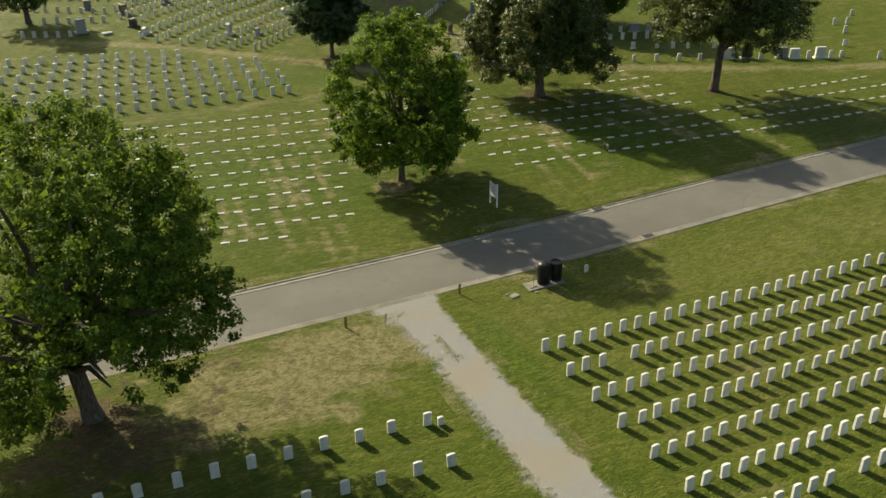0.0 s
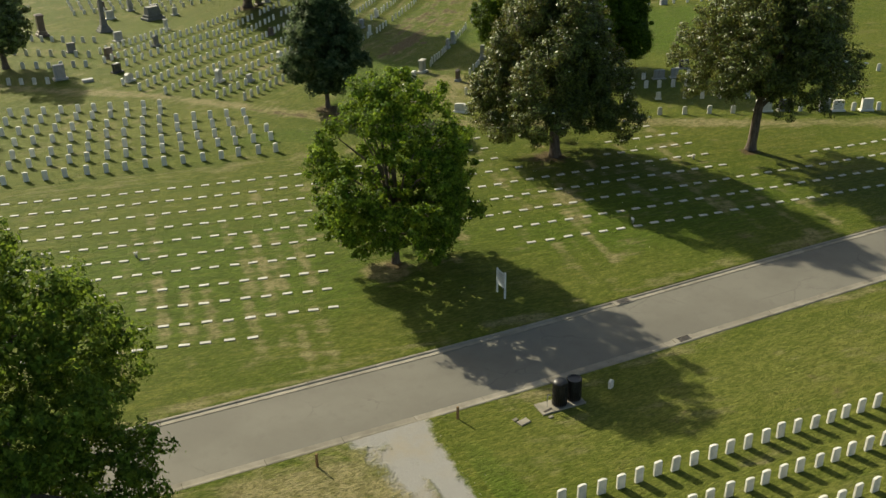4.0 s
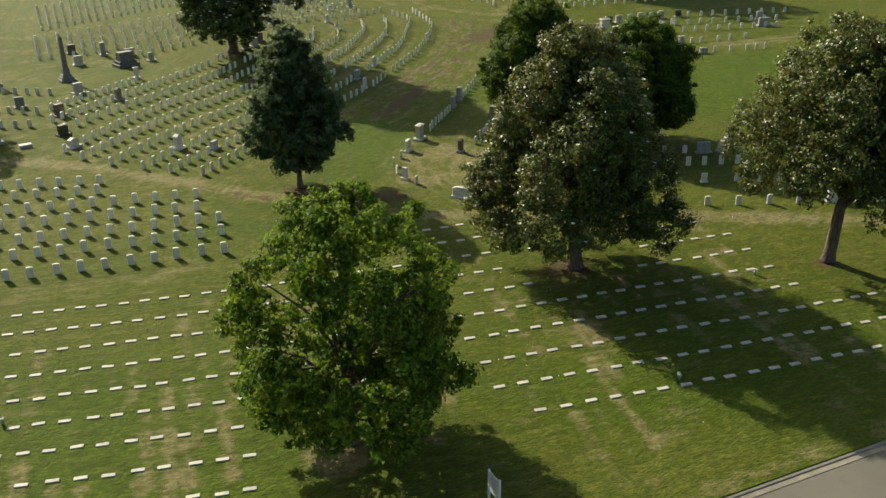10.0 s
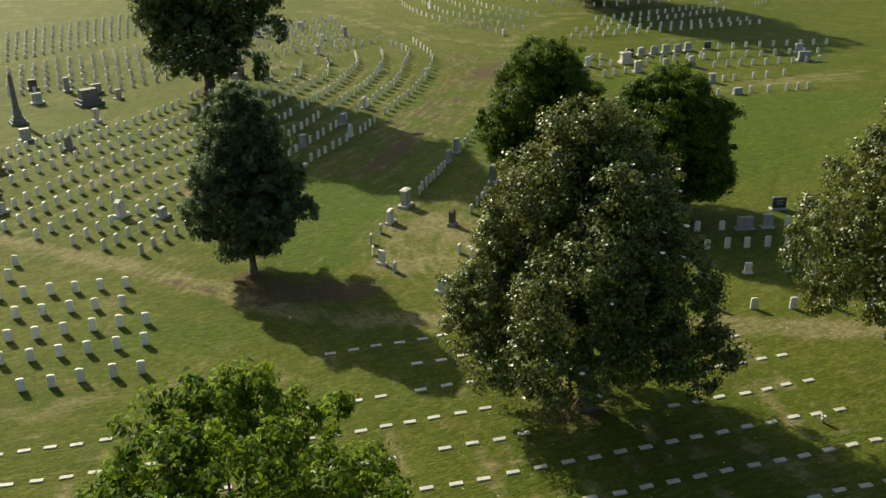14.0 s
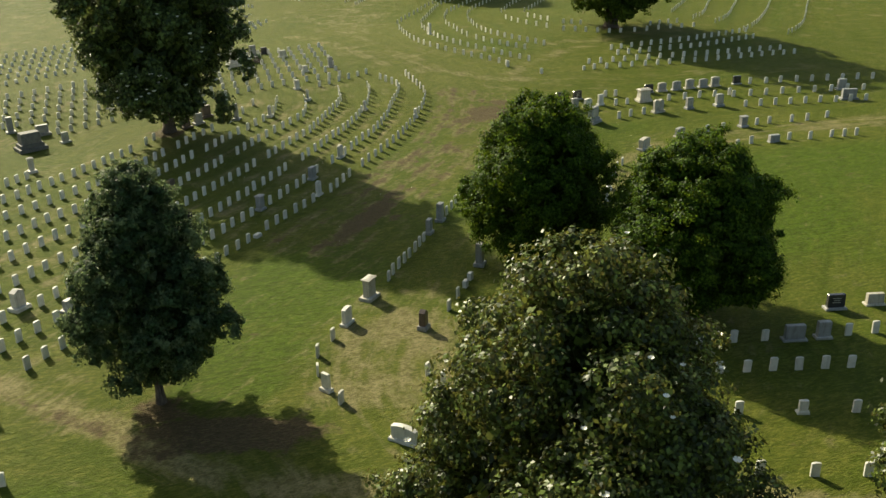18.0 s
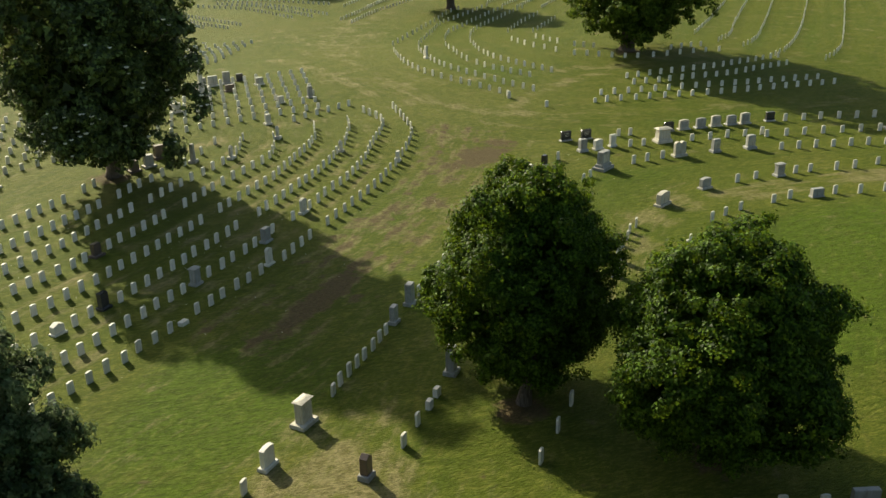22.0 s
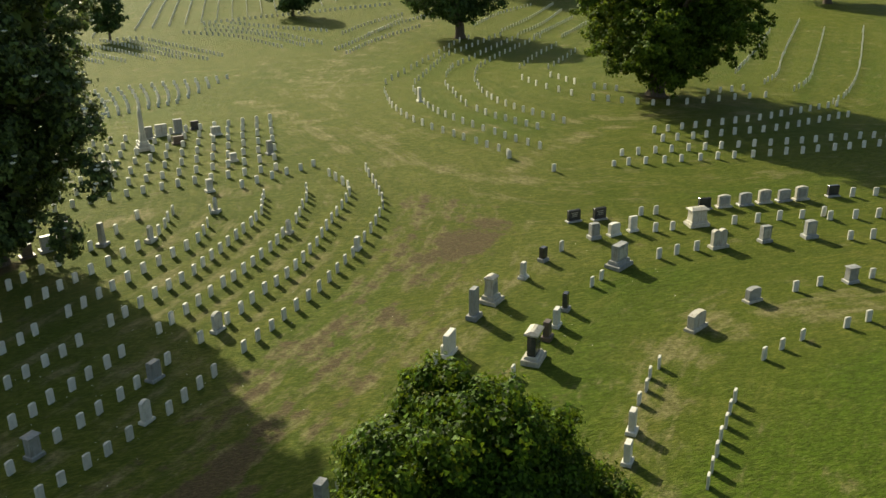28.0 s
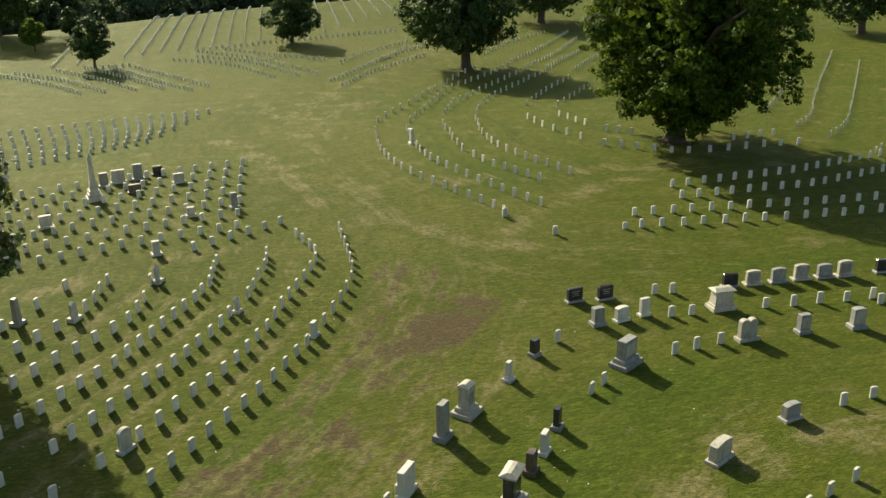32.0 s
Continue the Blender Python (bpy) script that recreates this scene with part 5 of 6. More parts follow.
# ---- family monuments ----
def monument(label, x, y, turn, w, h, d, stone, base=0.14, top="flat", plinth=0.0, cap=0.0, taper=0.0, base_stone=None, spread=0.16, writing=None, cap_stone=None, panel=None, lap=0.07):
    """A die on a base, with plinth and cap where it has them."""
    m = tagged(new("monument"), label, "gravestone")
    m.matrix_world = at(x, y, turn)
    bs = base_stone or stone
    z = 0.0
    if base:
        part("base", block("base", w + 2 * spread, d + 2 * spread, -0.12, base, bs, 0.015, 0.02), m)
        z = base
    if plinth:
        part("plinth", block("plinth", w + spread * 0.9, d + spread * 0.9, z, z + plinth, bs, 0.03, 0.025), m)
        z += plinth
    z1 = h - cap
    if top == "flat":
        die = block("die", w, d, z, z1, stone, taper, 0.018)
    elif top == "round":
        die = slab("die", arched(w, z, z1, 0.22 * w, 8), d, stone, 0.015)
    elif top == "low":
        die = slab("die", arched(w, z, z1, 0.09 * w, 8), d, stone, 0.015)
    elif top == "gable":
        die = slab("die", [(-w / 2, z), (w / 2, z), (w / 2, z1 - 0.14), (0, z1), (-w / 2, z1 - 0.14)], d, stone, 0.015)
    else:   # two joined lobes
        pts = [(-w / 2, z), (w / 2, z)]
        for s in (1, -1):
            for i in range(7):
                a = math.pi * i / 6
                pts.append((s * w / 4 + w / 4 * math.cos(a), z1 - 0.16 + 0.16 * math.sin(a)))
        die = slab("die", pts, d, stone, 0.015)
    die = part("die", die, m)
    if cap:
        ww, dd = w + 2 * lap, d + 2 * lap
        part("cap", mesh_of("cap", *loft(box_rings([(w * 0.98, d * 0.98, z1), (ww, dd, z1 + cap * 0.25), (ww, dd, z1 + cap * 0.5), (ww * 0.72, dd * 0.25, h)])), cap_stone or stone), m)
    if panel:
        rise = (z1 - z) * 0.66
        part("panel", block("panel", w * 0.74, 0.016, 0, rise, panel, 0, 0.006), die, (0, -d / 2 - 0.002, z + (z1 - z) * 0.14), label="smooth framed inscription panel")
    if writing:
        for i in range(3):
            part("inscription", block("inscription", w * (0.55, 0.4, 0.48)[i], 0.012, 0, 0.035, writing, 0, 0.003), die, (0, -d / 2 - 0.004, z + (z1 - z) * (0.7 - 0.17 * i)))
    return m


def obelisk(label, x, y, turn, h, w, stone):
    m = tagged(new("obelisk"), label, "obelisk")
    m.matrix_world = at(x, y, turn)
    for i, (s, z0, z1) in enumerate(((2.5, -0.15, 0.25), (2.0, 0.25, 0.5), (1.55, 0.5, 0.72))):
        part("step", block("step", w * s, w * s, z0, z1, stone, 0.02, 0.025), m)
    part("pedestal", block("pedestal", w * 1.15, w * 1.15, 0.72, 1.35, stone, 0.06, 0.03), m)
    part("shaft", mesh_of("shaft", *loft(box_rings([(w * 0.85, w * 0.85, 1.35), (w * 0.55, w * 0.55, h - 0.25), (0.03, 0.03, h)])), stone), m)
    return m


def mon(kind, x, y, deg, w, h, d, stone, **more):
    return monument(kind, x, y, radians(deg), w, h, d, stone, **more)


# along the horseshoe
mon("broad white marble family stone on low base", 34.85, 67.5, -52, 1.10, 0.72, 0.24, MARBLE, base=0.12, top="low", spread=0.10)
mon("tall grey-brown granite die on rough base", 38.9, 76.2, 45, 0.40, 1.05, 0.32, BROWN_GRANITE, base=0.22, top="gable", base_stone=GRANITE, spread=0.08)
mon("large grey granite die on wide base", 37.6, 80.7, 42, 0.68, 1.20, 0.36, PALE_GRANITE, base=0.18, cap=0.10, spread=0.18)
mon("white marble slab on pale base", 35.7, 78.3, 45, 0.66, 0.92, 0.22, MARBLE, base=0.14, top="low", spread=0.10)
mon("white marble tablet on stepped base", 33.1, 72.5, -60, 0.40, 0.86, 0.16, MARBLE, base=0.16, spread=0.09)
mon("slender grey granite die on base", 45.1, 89.7, 48, 0.48, 1.20, 0.34, GRANITE, base=0.18, spread=0.10)
mon("grey granite tablet on stepped base", 43.7, 88.0, 48, 0.46, 0.95, 0.26, GRANITE, base=0.18, spread=0.09)
mon("tall grey granite pillar stone under the tree", 44.5, 82.2, 50, 0.46, 1.35, 0.36, GRANITE, base=0.20, spread=0.12)
# shaded rows
mon("wide grey granite family stone on base", 54.1, 68.18, -17, 0.92, 0.78, 0.24, GRANITE, base=0.10, spread=0.12)
mon("grey granite stone on base", 55.46, 67.83, -17, 0.60, 0.86, 0.26, GRANITE, base=0.12, spread=0.10)
mon("polished black granite headstone on grey base", 58.15, 69.94, -17, 0.86, 0.80, 0.22, BLACK_GRANITE, base=0.12, base_stone=GRANITE, spread=0.12, writing=GRANITE)
mon("white marble headstone with stepped base", 50.11, 63.13, -20, 0.36, 0.60, 0.14, MARBLE, base=0.12, spread=0.07)
mon("broad pale granite family stone on low base", 60.27, 69.54, -17, 0.84, 0.62, 0.24, PALE_GRANITE, base=0.10, spread=0.10)
mon("wide white marble family stone", 55.3, 57.0, -22, 1.1, 0.95, 0.28, MARBLE, base=0.12, top="low", spread=0.12)
mon("polished black granite headstone", 56.8, 56.4, -22, 0.9, 0.9, 0.22, BLACK_GRANITE, base=0.14, base_stone=GRANITE, spread=0.12)
mon("grey granite family stone", 59.5, 55.1, -22, 0.85, 0.95, 0.26, GRANITE, base=0.14, spread=0.12)
mon("white marble family stone with flat top", 60.4, 54.6, -22, 0.8, 0.85, 0.26, MARBLE, base=0.12, spread=0.12)
mon("broad white marble stone", 62.4, 53.7, -22, 0.85, 0.95, 0.26, MARBLE, base=0.12, spread=0.12)
mon("white marble stone with stepped base", 54.9, 57.2, -22, 0.4, 0.9, 0.25, MARBLE, base=0.16, spread=0.1)
# in the long rows
mon("tall white marble tablet with rounded top", 39.4, 98.0, 45, 0.48, 1.05, 0.20, MARBLE, base=0.14, top="round", spread=0.09)
mon("grey granite stone with sloped top", 39.85, 101.5, 45, 0.58, 0.92, 0.32, GRANITE, base=0.14, spread=0.10)
mon("grey granite pillar with cap", 35.15, 96.9, 45, 0.48, 1.05, 0.36, GRANITE, base=0.16, cap=0.12, spread=0.09)
mon("white marble slab stone with rounded shoulders", 43.0, 105.2, 45, 0.60, 1.05, 0.20, OLD_MARBLE, base=0.15, top="round", spread=0.10)
mon("black granite stone on dark base", 30.35, 95.6, 45, 0.50, 0.95, 0.30, BLACK_GRANITE, base=0.16, spread=0.10)
mon("weathered grey pointed marble stone", 48.4, 116.2, 50, 0.30, 0.92, 0.22, OLD_MARBLE, base=0.16, top="gable", spread=0.10)
mon("low white marble stone with sloped face", 28.15, 93.4, 40, 0.62, 0.62, 0.34, MARBLE, base=0.10, top="gable", spread=0.08)
mon("white marble stone on small base", 51.8, 112.4, 55, 0.42, 0.80, 0.22, MARBLE, base=0.14, spread=0.08)
mon("slender tall white marble stone in the rings", 65.7, 145.2, 95, 0.42, 1.35, 0.26, MARBLE, base=0.18, spread=0.1)
mon("low white marble block", 34.0, 92.1, 45, 0.50, 0.22, 0.30, MARBLE, base=0.0)
mon("dark granite stone in the shade", 30.15, 103.3, 45, 0.52, 0.85, 0.30, BROWN_GRANITE, base=0.14)
mon("weathered grey pyramid-topped stone", 20.7, 86.8, 45, 0.62, 1.15, 0.40, OLD_MARBLE, base=0.20, top="gable")
mon("grey granite stone with sloped face", 23.1, 85.6, 45, 0.56, 0.65, 0.32, GRANITE, base=0.14)
mon("tall weathered marble stone with cross top", 44.5, 121.3, 60, 0.28, 1.05, 0.2, OLD_MARBLE, base=0.2, top="gable")
mon("weathered grey granite pillar", 37.5, 118.7, 60, 0.36, 1.45, 0.3, GRANITE, base=0.18, taper=0.06)
mon("white marble tablet with pointed top on base", 40.3, 118.1, 55, 0.4, 1.05, 0.2, OLD_MARBLE, base=0.2, top="gable")
mon("brown granite die under the magnolia", 33.2, 118.9, 20, 0.62, 0.85, 0.4, BROWN_GRANITE, base=0.15)
mon("grey granite die under the magnolia", 34.3, 119.4, 20, 0.66, 0.95, 0.4, GRANITE, base=0.15)
mon("large dark granite die under the magnolia", 35.2, 121.0, 20, 0.75, 1.05, 0.45, BROWN_GRANITE, base=0.2)
# old family plots by the obelisk
obelisk("tall weathered grey stone obelisk on stepped base", 14.6, 114.9, 0.2, 4.5, 0.58, DARK_GRANITE)
mon("massive grey granite family monument with stacked base", 20.7, 120.0, 20, 1.6, 1.5, 0.95, DARK_GRANITE, base=0.3, plinth=0.3, spread=0.35, taper=0.1)
mon("wide pale granite stone beside the stacked monument", 21.6, 124.0, 15, 1.0, 0.9, 0.36, GRANITE, base=0.2)
mon("dark weathered urn-topped monument on plinth", 8.2, 114.5, 10, 0.7, 2.4, 0.7, BROWN_GRANITE, base=0.3, plinth=0.3, cap=0.3, spread=0.25)
mon("square grey granite family stone", 10.2, 104.7, 10, 0.75, 0.95, 0.36, DARK_GRANITE, base=0.15)
mon("grey granite stone by the shaded plots", 8.2, 94.0, 10, 0.9, 1.35, 0.5, GRANITE, base=0.2)
mon("weathered grey granite stone", 15.2, 108.4, 15, 0.8, 1.0, 0.4, GRANITE, base=0.15)
mon("tall weathered grey granite stone", 18.3, 104.0, 40, 0.52, 1.15, 0.32, DARK_GRANITE, base=0.18, top="gable")
mon("dark granite stone in the old plots", 13.2, 100.3, 30, 0.75, 1.05, 0.4, BROWN_GRANITE, base=0.15)
mon("polished black granite stone", 13.1, 94.2, 30, 0.7, 0.85, 0.4, BLACK_GRANITE, base=0.14)
mon("low white marble stone with sloped face", 13.6, 90.6, 40, 0.75, 0.75, 0.4, OLD_MARBLE, base=0.14, top="gable")
mon("white marble slab behind the obelisk", 16.2, 122.4, 10, 0.9, 1.0, 0.3, OLD_MARBLE, base=0.16)
mon("dark granite stone behind the obelisk", 15.9, 127.6, 10, 0.8, 1.0, 0.4, BROWN_GRANITE, base=0.16)
mon("grey granite column stone", 19.0, 125.8, 10, 0.5, 1.4, 0.4, GRANITE, base=0.16)
mon("small white marble pedestal stone", 20.9, 112.8, 20, 0.36, 1.2, 0.3, OLD_MARBLE, base=0.2, cap=0.15)
mon("white marble tablet in the old plots", 23.4, 120.8, 20, 0.55, 0.9, 0.25, OLD_MARBLE, base=0.14)
mon("low flat grey ledger stone", 10.3, 92.1, 10, 0.9, 0.25, 0.5, GRANITE, base=0.0)
# round the tall pillar
obelisk("slender pale marble pillar on stepped base", 40.5, 137.5, 0.2, 3.35, 0.46, OLD_MARBLE)
for x, y, w, h, s, lab in ((41.0, 140.6, .7, 1.3, GRANITE, "grey granite family stone"), (42.0, 141.2, 1.1, 1.25, OLD_MARBLE, "white marble family stone"), (43.4, 141.6, .8, 1.5, GRANITE, "tall grey granite family stone"), (43.2, 138.1, 1.0, .8, BROWN_GRANITE, "dark granite family stone"), (44.8, 142.4, .8, .9, BLACK_GRANITE, "black granite family stone"), (46.3, 139.6, .9, .9, OLD_MARBLE, "white marble family stone"), (49.7, 132.3, .5, 1.35, GRANITE, "grey granite pedestal stone"), (37.7, 132.7, .9, 1.05, OLD_MARBLE, "square white marble stone"), (44.5, 125.4, .5, 1.1, OLD_MARBLE, "white marble pedestal stone"), (46.8, 131.5, .6, .8, OLD_MARBLE, "white marble block stone")):
    mon(lab, x, y, 12, 0.85 * w, 0.8 * h, 0.32, s, base=0.14, spread=0.11)
# the bend with the large monuments
mon("polished black granite headstone on grey base", 65.8, 112.3, 5, 0.86, 0.78, 0.22, BLACK_GRANITE, base=0.10, base_stone=GRANITE, spread=0.10, writing=GRANITE)
mon("polished black granite headstone on grey base", 67.5, 112.1, 5, 0.86, 0.80, 0.22, BLACK_GRANITE, base=0.10, base_stone=GRANITE, spread=0.10, writing=GRANITE)
mon("rough grey granite die on base", 65.8, 109.5, 5, 0.58, 0.98, 0.36, GRANITE, base=0.22, spread=0.09)
mon("low white marble family stone", 67.2, 109.6, 12, 0.74, 0.80, 0.30, MARBLE, base=0.12, top="low", spread=0.08)
mon("white marble tablet on base", 68.6, 109.8, 8, 0.52, 0.98, 0.22, MARBLE, base=0.14, spread=0.09)
mon("large grey granite monument with stacked stepped bases", 65.3, 105.45, 30, 1.0, 1.35, 0.46, GRANITE, base=0.22, plinth=0.22, spread=0.26, panel=PALE_GRANITE)
mon("small black granite die on grey base", 61.5, 107.4, 30, 0.40, 0.86, 0.30, BLACK_GRANITE, base=0.20, base_stone=GRANITE, spread=0.08)
mon("slender white marble tablet on stepped base", 59.5, 105.6, 40, 0.32, 0.95, 0.22, MARBLE, base=0.14, plinth=0.12, spread=0.13)
mon("tall weathered granite pedestal with peaked cap", 56.8, 103.5, 42, 0.62, 1.50, 0.50, PALE_GRANITE, base=0.20, plinth=0.20, cap=0.24, lap=0.03, spread=0.26, taper=0.06, panel=GRANITE)
mon("tall grey granite slab stone on base", 55.3, 102.0, 45, 0.56, 1.65, 0.30, GRANITE, base=0.24, spread=0.14)
mon("broad white marble slab stone", 52.95, 98.9, 49, 0.92, 1.15, 0.28, MARBLE, base=0.18, spread=0.08)
mon("narrow black granite die on grey base", 60.0, 101.3, 48, 0.36, 0.98, 0.26, BLACK_GRANITE, base=0.18, base_stone=GRANITE, spread=0.10)
mon("white marble stone on base", 58.8, 99.8, 48, 0.50, 0.98, 0.24, MARBLE, base=0.16, spread=0.08)
mon("brown granite stone on sloping base", 57.8, 98.7, 48, 0.46, 0.98, 0.30, BROWN_GRANITE, base=0.22, spread=0.10)
mon("dark pedestal monument with heavy grey cap and base", 56.35, 97.0, 50, 0.84, 1.65, 0.40, BLACK_GRANITE, base=0.26, plinth=0.14, cap=0.26, base_stone=PALE_GRANITE, cap_stone=PALE_GRANITE, lap=0.13, spread=0.24)
mon("large pale granite pedestal with sloping cap", 72.9, 109.4, -2, 1.05, 1.20, 0.60, PALE_GRANITE, base=0.20, cap=0.22, spread=0.16, taper=0.06, plinth=0.12, lap=0.10)
mon("white marble double-lobed stone on base", 72.2, 106.0, 2, 0.95, 1.15, 0.30, PALE_GRANITE, base=0.18, top="twin", spread=0.12)
mon("grey granite die on base", 75.3, 105.8, 0, 0.58, 1.02, 0.34, GRANITE, base=0.18, spread=0.10, panel=PALE_GRANITE)
mon("grey granite stone with curved top", 78.2, 105.4, -5, 0.66, 1.10, 0.36, GRANITE, base=0.2, top="low", spread=0.12, panel=PALE_GRANITE)
mon("dark granite headstone on base", 74.8, 111.5, -5, 0.82, 0.76, 0.24, BLACK_GRANITE, base=0.10, base_stone=GRANITE, spread=0.10)
for i, (x, y) in enumerate(((76.2, 111.4), (77.7, 111.2), (79.1, 111.1), (80.5, 110.9), (81.7, 110.7))):
    mon("grey granite family stone with low curved top", x, y, -6, 0.82, (0.82, 0.84, 0.9, 0.8, 0.92)[i], 0.26, (PALE_GRANITE, GRANITE)[i % 2], base=0.10, top="low", spread=0.13, panel=GRANITE)["group"] = "grey family stones"
mon("dark granite headstone with pale base", 84.0, 110.4, -8, 0.75, 0.78, 0.24, BLACK_GRANITE, base=0.10, base_stone=GRANITE, spread=0.10)
mon("broad pale granite stone with sloped shoulders on base", 65.15, 97.4, 27, 1.14, 0.92, 0.36, PALE_GRANITE, base=0.16, top="low", spread=0.11)
mon("grey granite stone with curved top on pale base", 69.7, 99.2, 12, 0.84, 0.78, 0.32, GRANITE, base=0.14, top="low", spread=0.10, base_stone=PALE_GRANITE)
mon("grey granite die with cap and base", 76.1, 99.4, 0, 0.58, 0.95, 0.36, GRANITE, base=0.16, cap=0.08, spread=0.10)
mon("low wide grey granite stone", 75.4, 94.8, -5, 0.85, 0.60, 0.32, GRANITE, base=0.10, spread=0.06)
mon("white marble tablet on base beneath the tree", 57.6, 90.2, 48, 0.44, 1.05, 0.24, MARBLE, base=0.16, spread=0.10)
mon("white marble stone beneath the tree", 56.4, 88.4, 48, 0.46, 0.95, 0.24, MARBLE, base=0.16, spread=0.08)
mon("grey granite family stone in the shade", 91.4, 104.6, -18, 0.75, 1.0, 0.3, GRANITE, base=0.16)
mon("wide grey granite family stone in the shade", 89.6, 101.8, -18, 1.3, 0.95, 0.35, GRANITE, base=0.16)


# ---- things by the road ----
def trash_bin(x, y, domed):
    m = tagged(new("trash_bin"), "black slatted steel litter bin standing on concrete pad", "trash bin", "litter bins by the road")
    m.matrix_world = at(x, y)
    z = 0.06
    ring = lambda r, h: [(r * math.cos(2 * math.pi * i / 20), r * math.sin(2 * math.pi * i / 20), h) for i in range(20)]
    part("liner", mesh_of("liner", *loft([ring(0.24, z + 0.06), ring(0.26, z + 0.85), ring(0.22, z + 0.86), ring(0.20, z + 0.3)]), STEEL, True), m, label="dark inner bucket")
    for h in (0.05, 0.45, 0.88):
        part("hoop", mesh_of("hoop", *loft([ring(0.275, z + h), ring(0.295, z + h), ring(0.295, z + h + 0.04), ring(0.275, z + h + 0.04)]), STEEL, True), m)
    bar = block("slat", 0.045, 0.012, 0.02, 0.98, STEEL, 0, 0.003)
    for i in range(22):
        a = 2 * math.pi * i / 22
        part("slat", bar, m, (0.305 * math.cos(a), 0.305 * math.sin(a), z), a + math.pi / 2)
    if domed:
        lid = part("lid", mesh_of("lid", *loft([ring(0.315, z + 0.95), ring(0.32, z + 1.0), ring(0.29, z + 1.07), ring(0.20, z + 1.13), ring(0.11, z + 1.15)]), STEEL, True), m, label="domed black lid")
        part("hatch", block("hatch", 0.30, 0.03, 0, 0.14, STEEL, 0, 0.008), lid, (0, -0.285, z + 0.98), label="dark opening flap")
    else:
        part("bag", mesh_of("bag", *loft([ring(0.27, z + 0.88), ring(0.31, z + 0.94), ring(0.26, z + 0.97), ring(0.16, z + 0.80), ring(0.05, z + 0.76)]), STEEL, True), m, label="black refuse bag folded over the rim")
    part("foot", mesh_of("foot", *loft([ring(0.2, 0.055), ring(0.2, z + 0.07)]), STEEL), m)


pad = new("concrete_pad", block("concrete_pad", 2.0, 0.78, -0.06, 0.055, CONCRETE, 0, 0.012))
pad.matrix_world = at(21.64, 32.55, radians(-2))
tagged(pad, "rectangular pale concrete pad under the litter bins", "concrete pad")
trash_bin(21.61, 32.56, True)
trash_bin(22.31, 32.60, False)
tap = tagged(new("standpipe"), "thin grey water standpipe at the edge of the pad", "water tap")
tap.matrix_world = at(21.05, 32.60)
part("pipe", tube("pipe", [(0, 0, -0.1), (0, 0, 0.5), (0.02, -0.01, 0.58), (0.09, -0.03, 0.60), (0.14, -0.05, 0.54)], [0.022] * 5, GRANITE, 8), tap)
part("handle", block("handle", 0.12, 0.025, 0.62, 0.645, IRON, 0, 0.005), tap, (0.02, 0, 0), label="rusty tap handle")
plate = new("drain_plate", block("drain_plate", 0.42, 0.09, 0.056, 0.07, IRON, 0, 0.004))
plate.matrix_world = at(20.95, 32.38, radians(12))
tagged(plate, "narrow rusty drain plate set in the pad", "drain cover")
for x, y, w, d in ((19.72, 32.18, 0.50, 0.32), (19.5, 32.45, 0.22, 0.16), (20.85, 31.98, 0.2, 0.14)):
    b = new("valve_cover", block("valve_cover", w, d, -0.05, 0.05, CONCRETE, 0.01, 0.01))
    b.matrix_world = at(x, y, 0.2)
    tagged(b, "small pale concrete utility cover flush with grass", "utility cover")
lone = new("boundary_stone", slab("boundary_stone", arched(0.26, -0.1, 0.40, 0.10), 0.12, OLD_MARBLE))
lone.matrix_world = at(24.15, 32.6, 0.4)
tagged(lone, "small weathered white stone marker standing alone in grass", "stone marker")
for x, y in ((11.55, 33.22), (17.5, 33.55)):
    p = new("wooden_post", block("wooden_post", 0.085, 0.085, -0.15, 0.58, WOOD, 0.008, 0.012))
    p.matrix_world = at(x, y, 0.3, 0, (0.02, 0.015))
    tagged(p, "short brown wooden bollard post beside the kerb", "post", "posts by the gravel lane")


def notice_sign(x, y, turn):
    m = tagged(new("notice_sign"), "white notice board on two white posts beside the road", "sign")
    m.matrix_world = at(x, y, turn)
    for o in (-0.36, 0.36):
        part("post", block("post", 0.07, 0.07, -0.2, 1.42 if o < 0 else 1.36, WHITE_PAINT, 0.0, 0.01), m, (o, 0, 0))
    board = part("board", block("board", 0.66, 0.03, 0.50, 1.32, WHITE_PAINT, 0, 0.005), m)
    for i in range(5):
        for s in (-1, 1):
            part("text_line", block("text_line", (0.46, 0.5, 0.4, 0.5, 0.3)[i], 0.006, 0, 0.04, GREY_PRINT, 0, 0.001), board, (0, s * 0.018, 1.16 - 0.12 * i))


notice_sign(23.85, 41.45, radians(92))


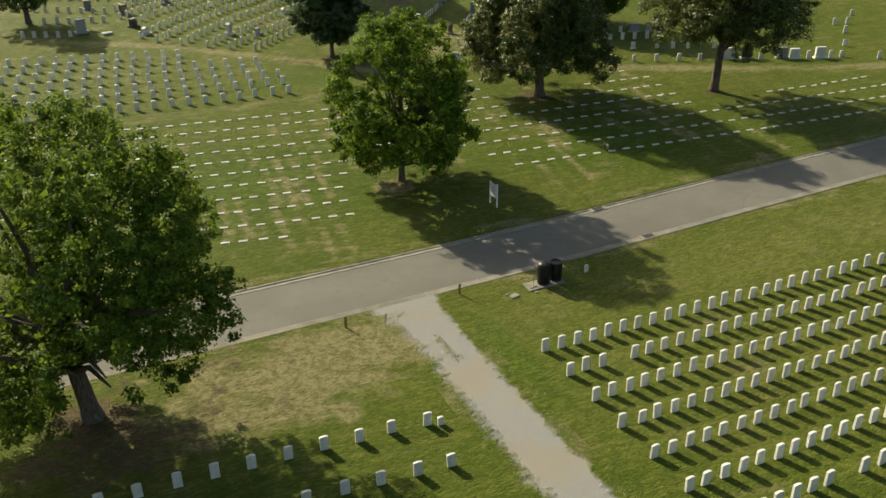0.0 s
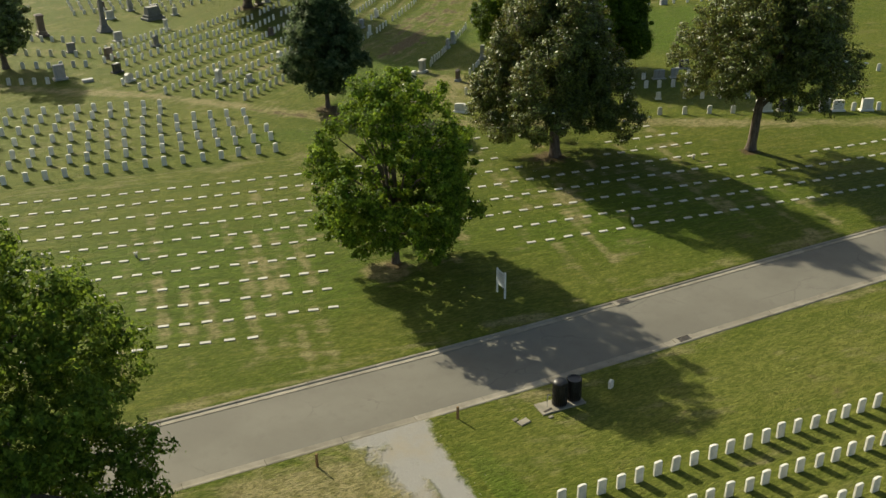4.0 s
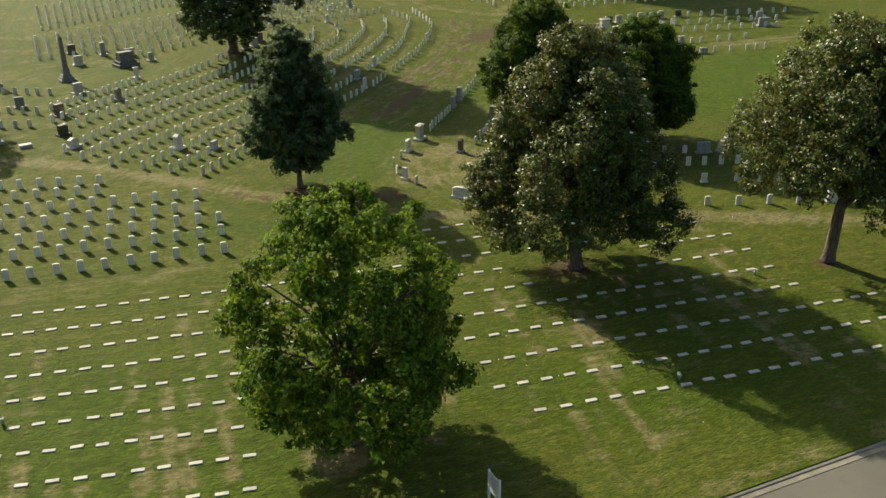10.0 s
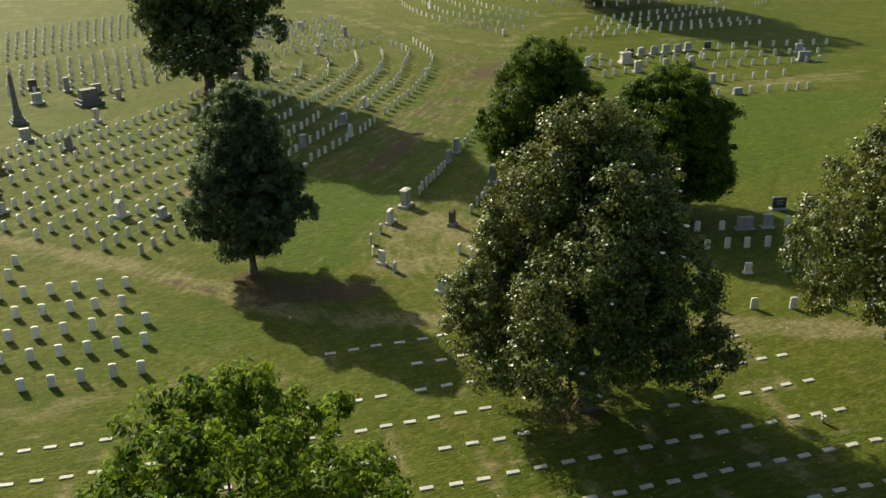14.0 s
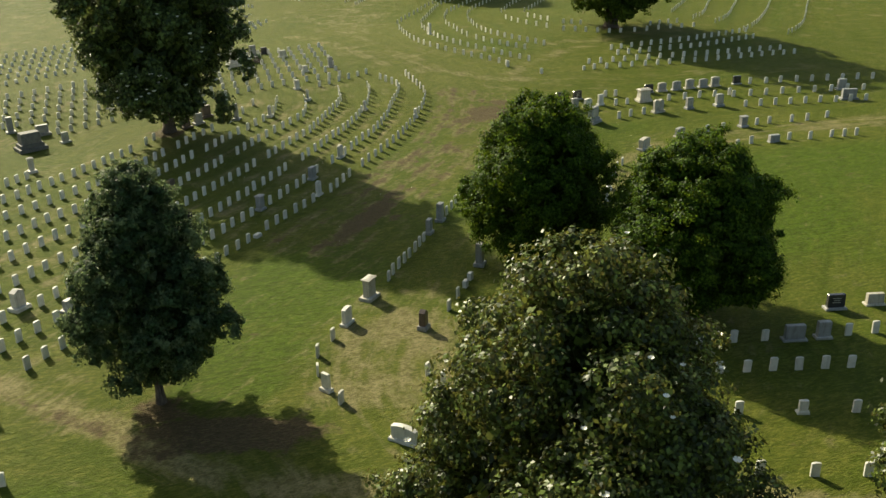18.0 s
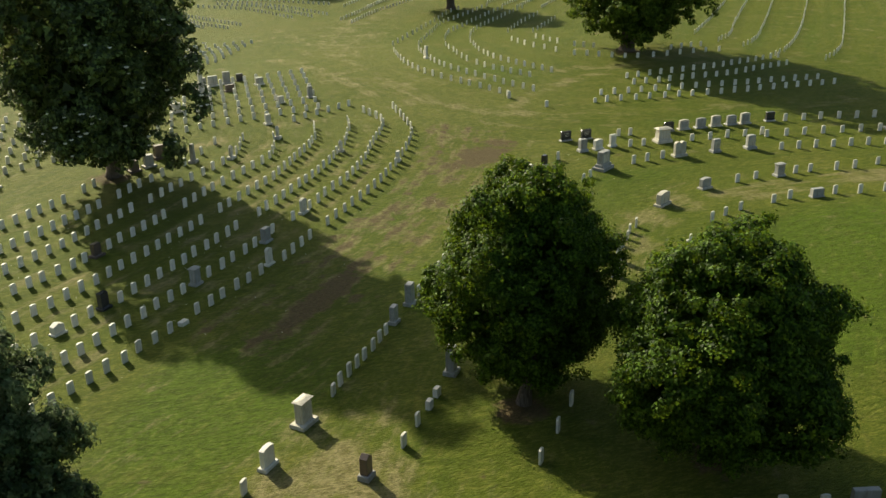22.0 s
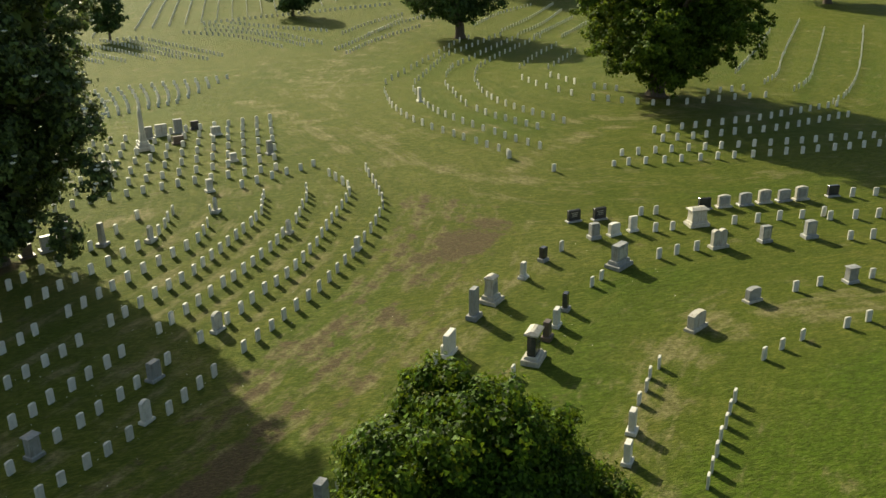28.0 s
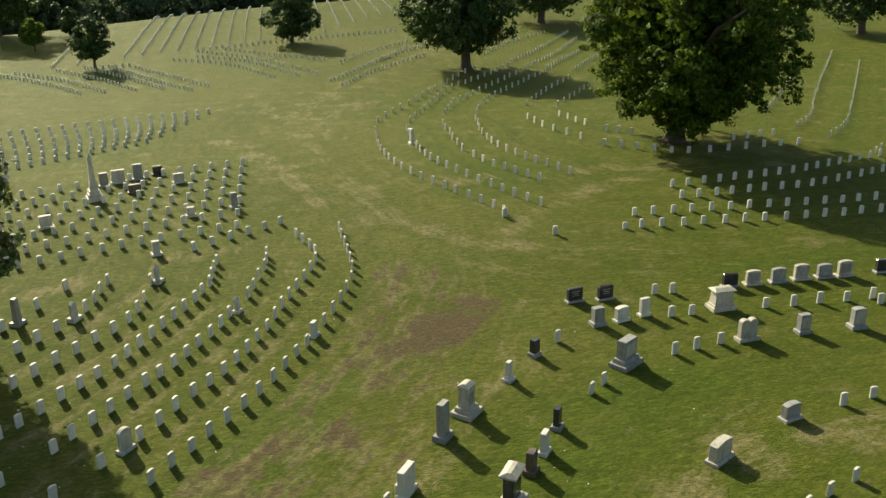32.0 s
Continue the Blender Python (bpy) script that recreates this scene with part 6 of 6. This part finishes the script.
def grave_flowers(x, y):
    """A small bunch in a ground vase beside a flat marker."""
    rng = random.Random(int(x * 10))
    m = tagged(new("flower_vase"), "small vase of faded flowers beside a flat marker", "flowers")
    m.matrix_world = at(x, y)
    part("vase", mesh_of("vase", *loft([[(r * math.cos(i * 0.785), r * math.sin(i * 0.785), z) for i in range(8)] for r, z in ((0.05, -0.02), (0.06, 0.1), (0.08, 0.2))]), GRANITE, True), m)
    for i in range(7):
        verts, faces = loft([[(r * math.cos(j * 1.047), r * math.sin(j * 1.047), z) for j in range(6)] for r, z in ((0.015, -0.02), (0.05, 0.01), (0.045, 0.045), (0.01, 0.06))])
        part("blossom", mesh_of("blossom", verts, faces, PINK if i % 2 else PETAL, True), m, (rng.uniform(-0.08, 0.08), rng.uniform(-0.08, 0.08), 0.22 + rng.uniform(0, 0.08)))


for x, y in ((8.4, 53.9), (34.3, 44.95), (43.6, 51.0)):
    grave_flowers(x, y)


def fallen_flecks(name, label, count, cx, cy, rx, ry, turn, seed):
    """Fallen petals and leaves lying loose on the grass."""
    rng = random.Random(seed)
    c, s = math.cos(radians(turn)), math.sin(radians(turn))
    verts, faces = [], []
    for _ in range(count):
        u, v, a, k = rng.gauss(0, rx), rng.gauss(0, ry), rng.uniform(0, 6.28), rng.uniform(0.02, 0.05)
        x, y = cx + u * c - v * s, cy + u * s + v * c
        z = ground_z(x, y) + 0.012
        n = len(verts)
        p, q = math.cos(a) * k, math.sin(a) * k
        verts += [(x + p, y + q, z), (x - 0.5 * q, y + 0.5 * p, z + 0.3 * k), (x - p, y - q, z + 0.1 * k), (x + 0.5 * q, y - 0.5 * p, z + 0.35 * k)]
        faces.append((n, n + 1, n + 2, n + 3))
    return tagged(new(name, mesh_of(name, verts, faces, PETAL)), label, "fallen leaves", kind="stuff")


fallen_flecks("fallen_petals", "pale fallen petals and leaves scattered between headstones", 150, 36, 101, 10, 5, 45, 61)
fallen_flecks("fallen_leaves", "few pale fallen leaves on the mown lawn", 24, 60, 102, 9, 5, 30, 62)
fallen_flecks("fallen_petals", "pale fallen petals on the lawn under the magnolia", 60, 34, 52, 6, 4, 0, 63)
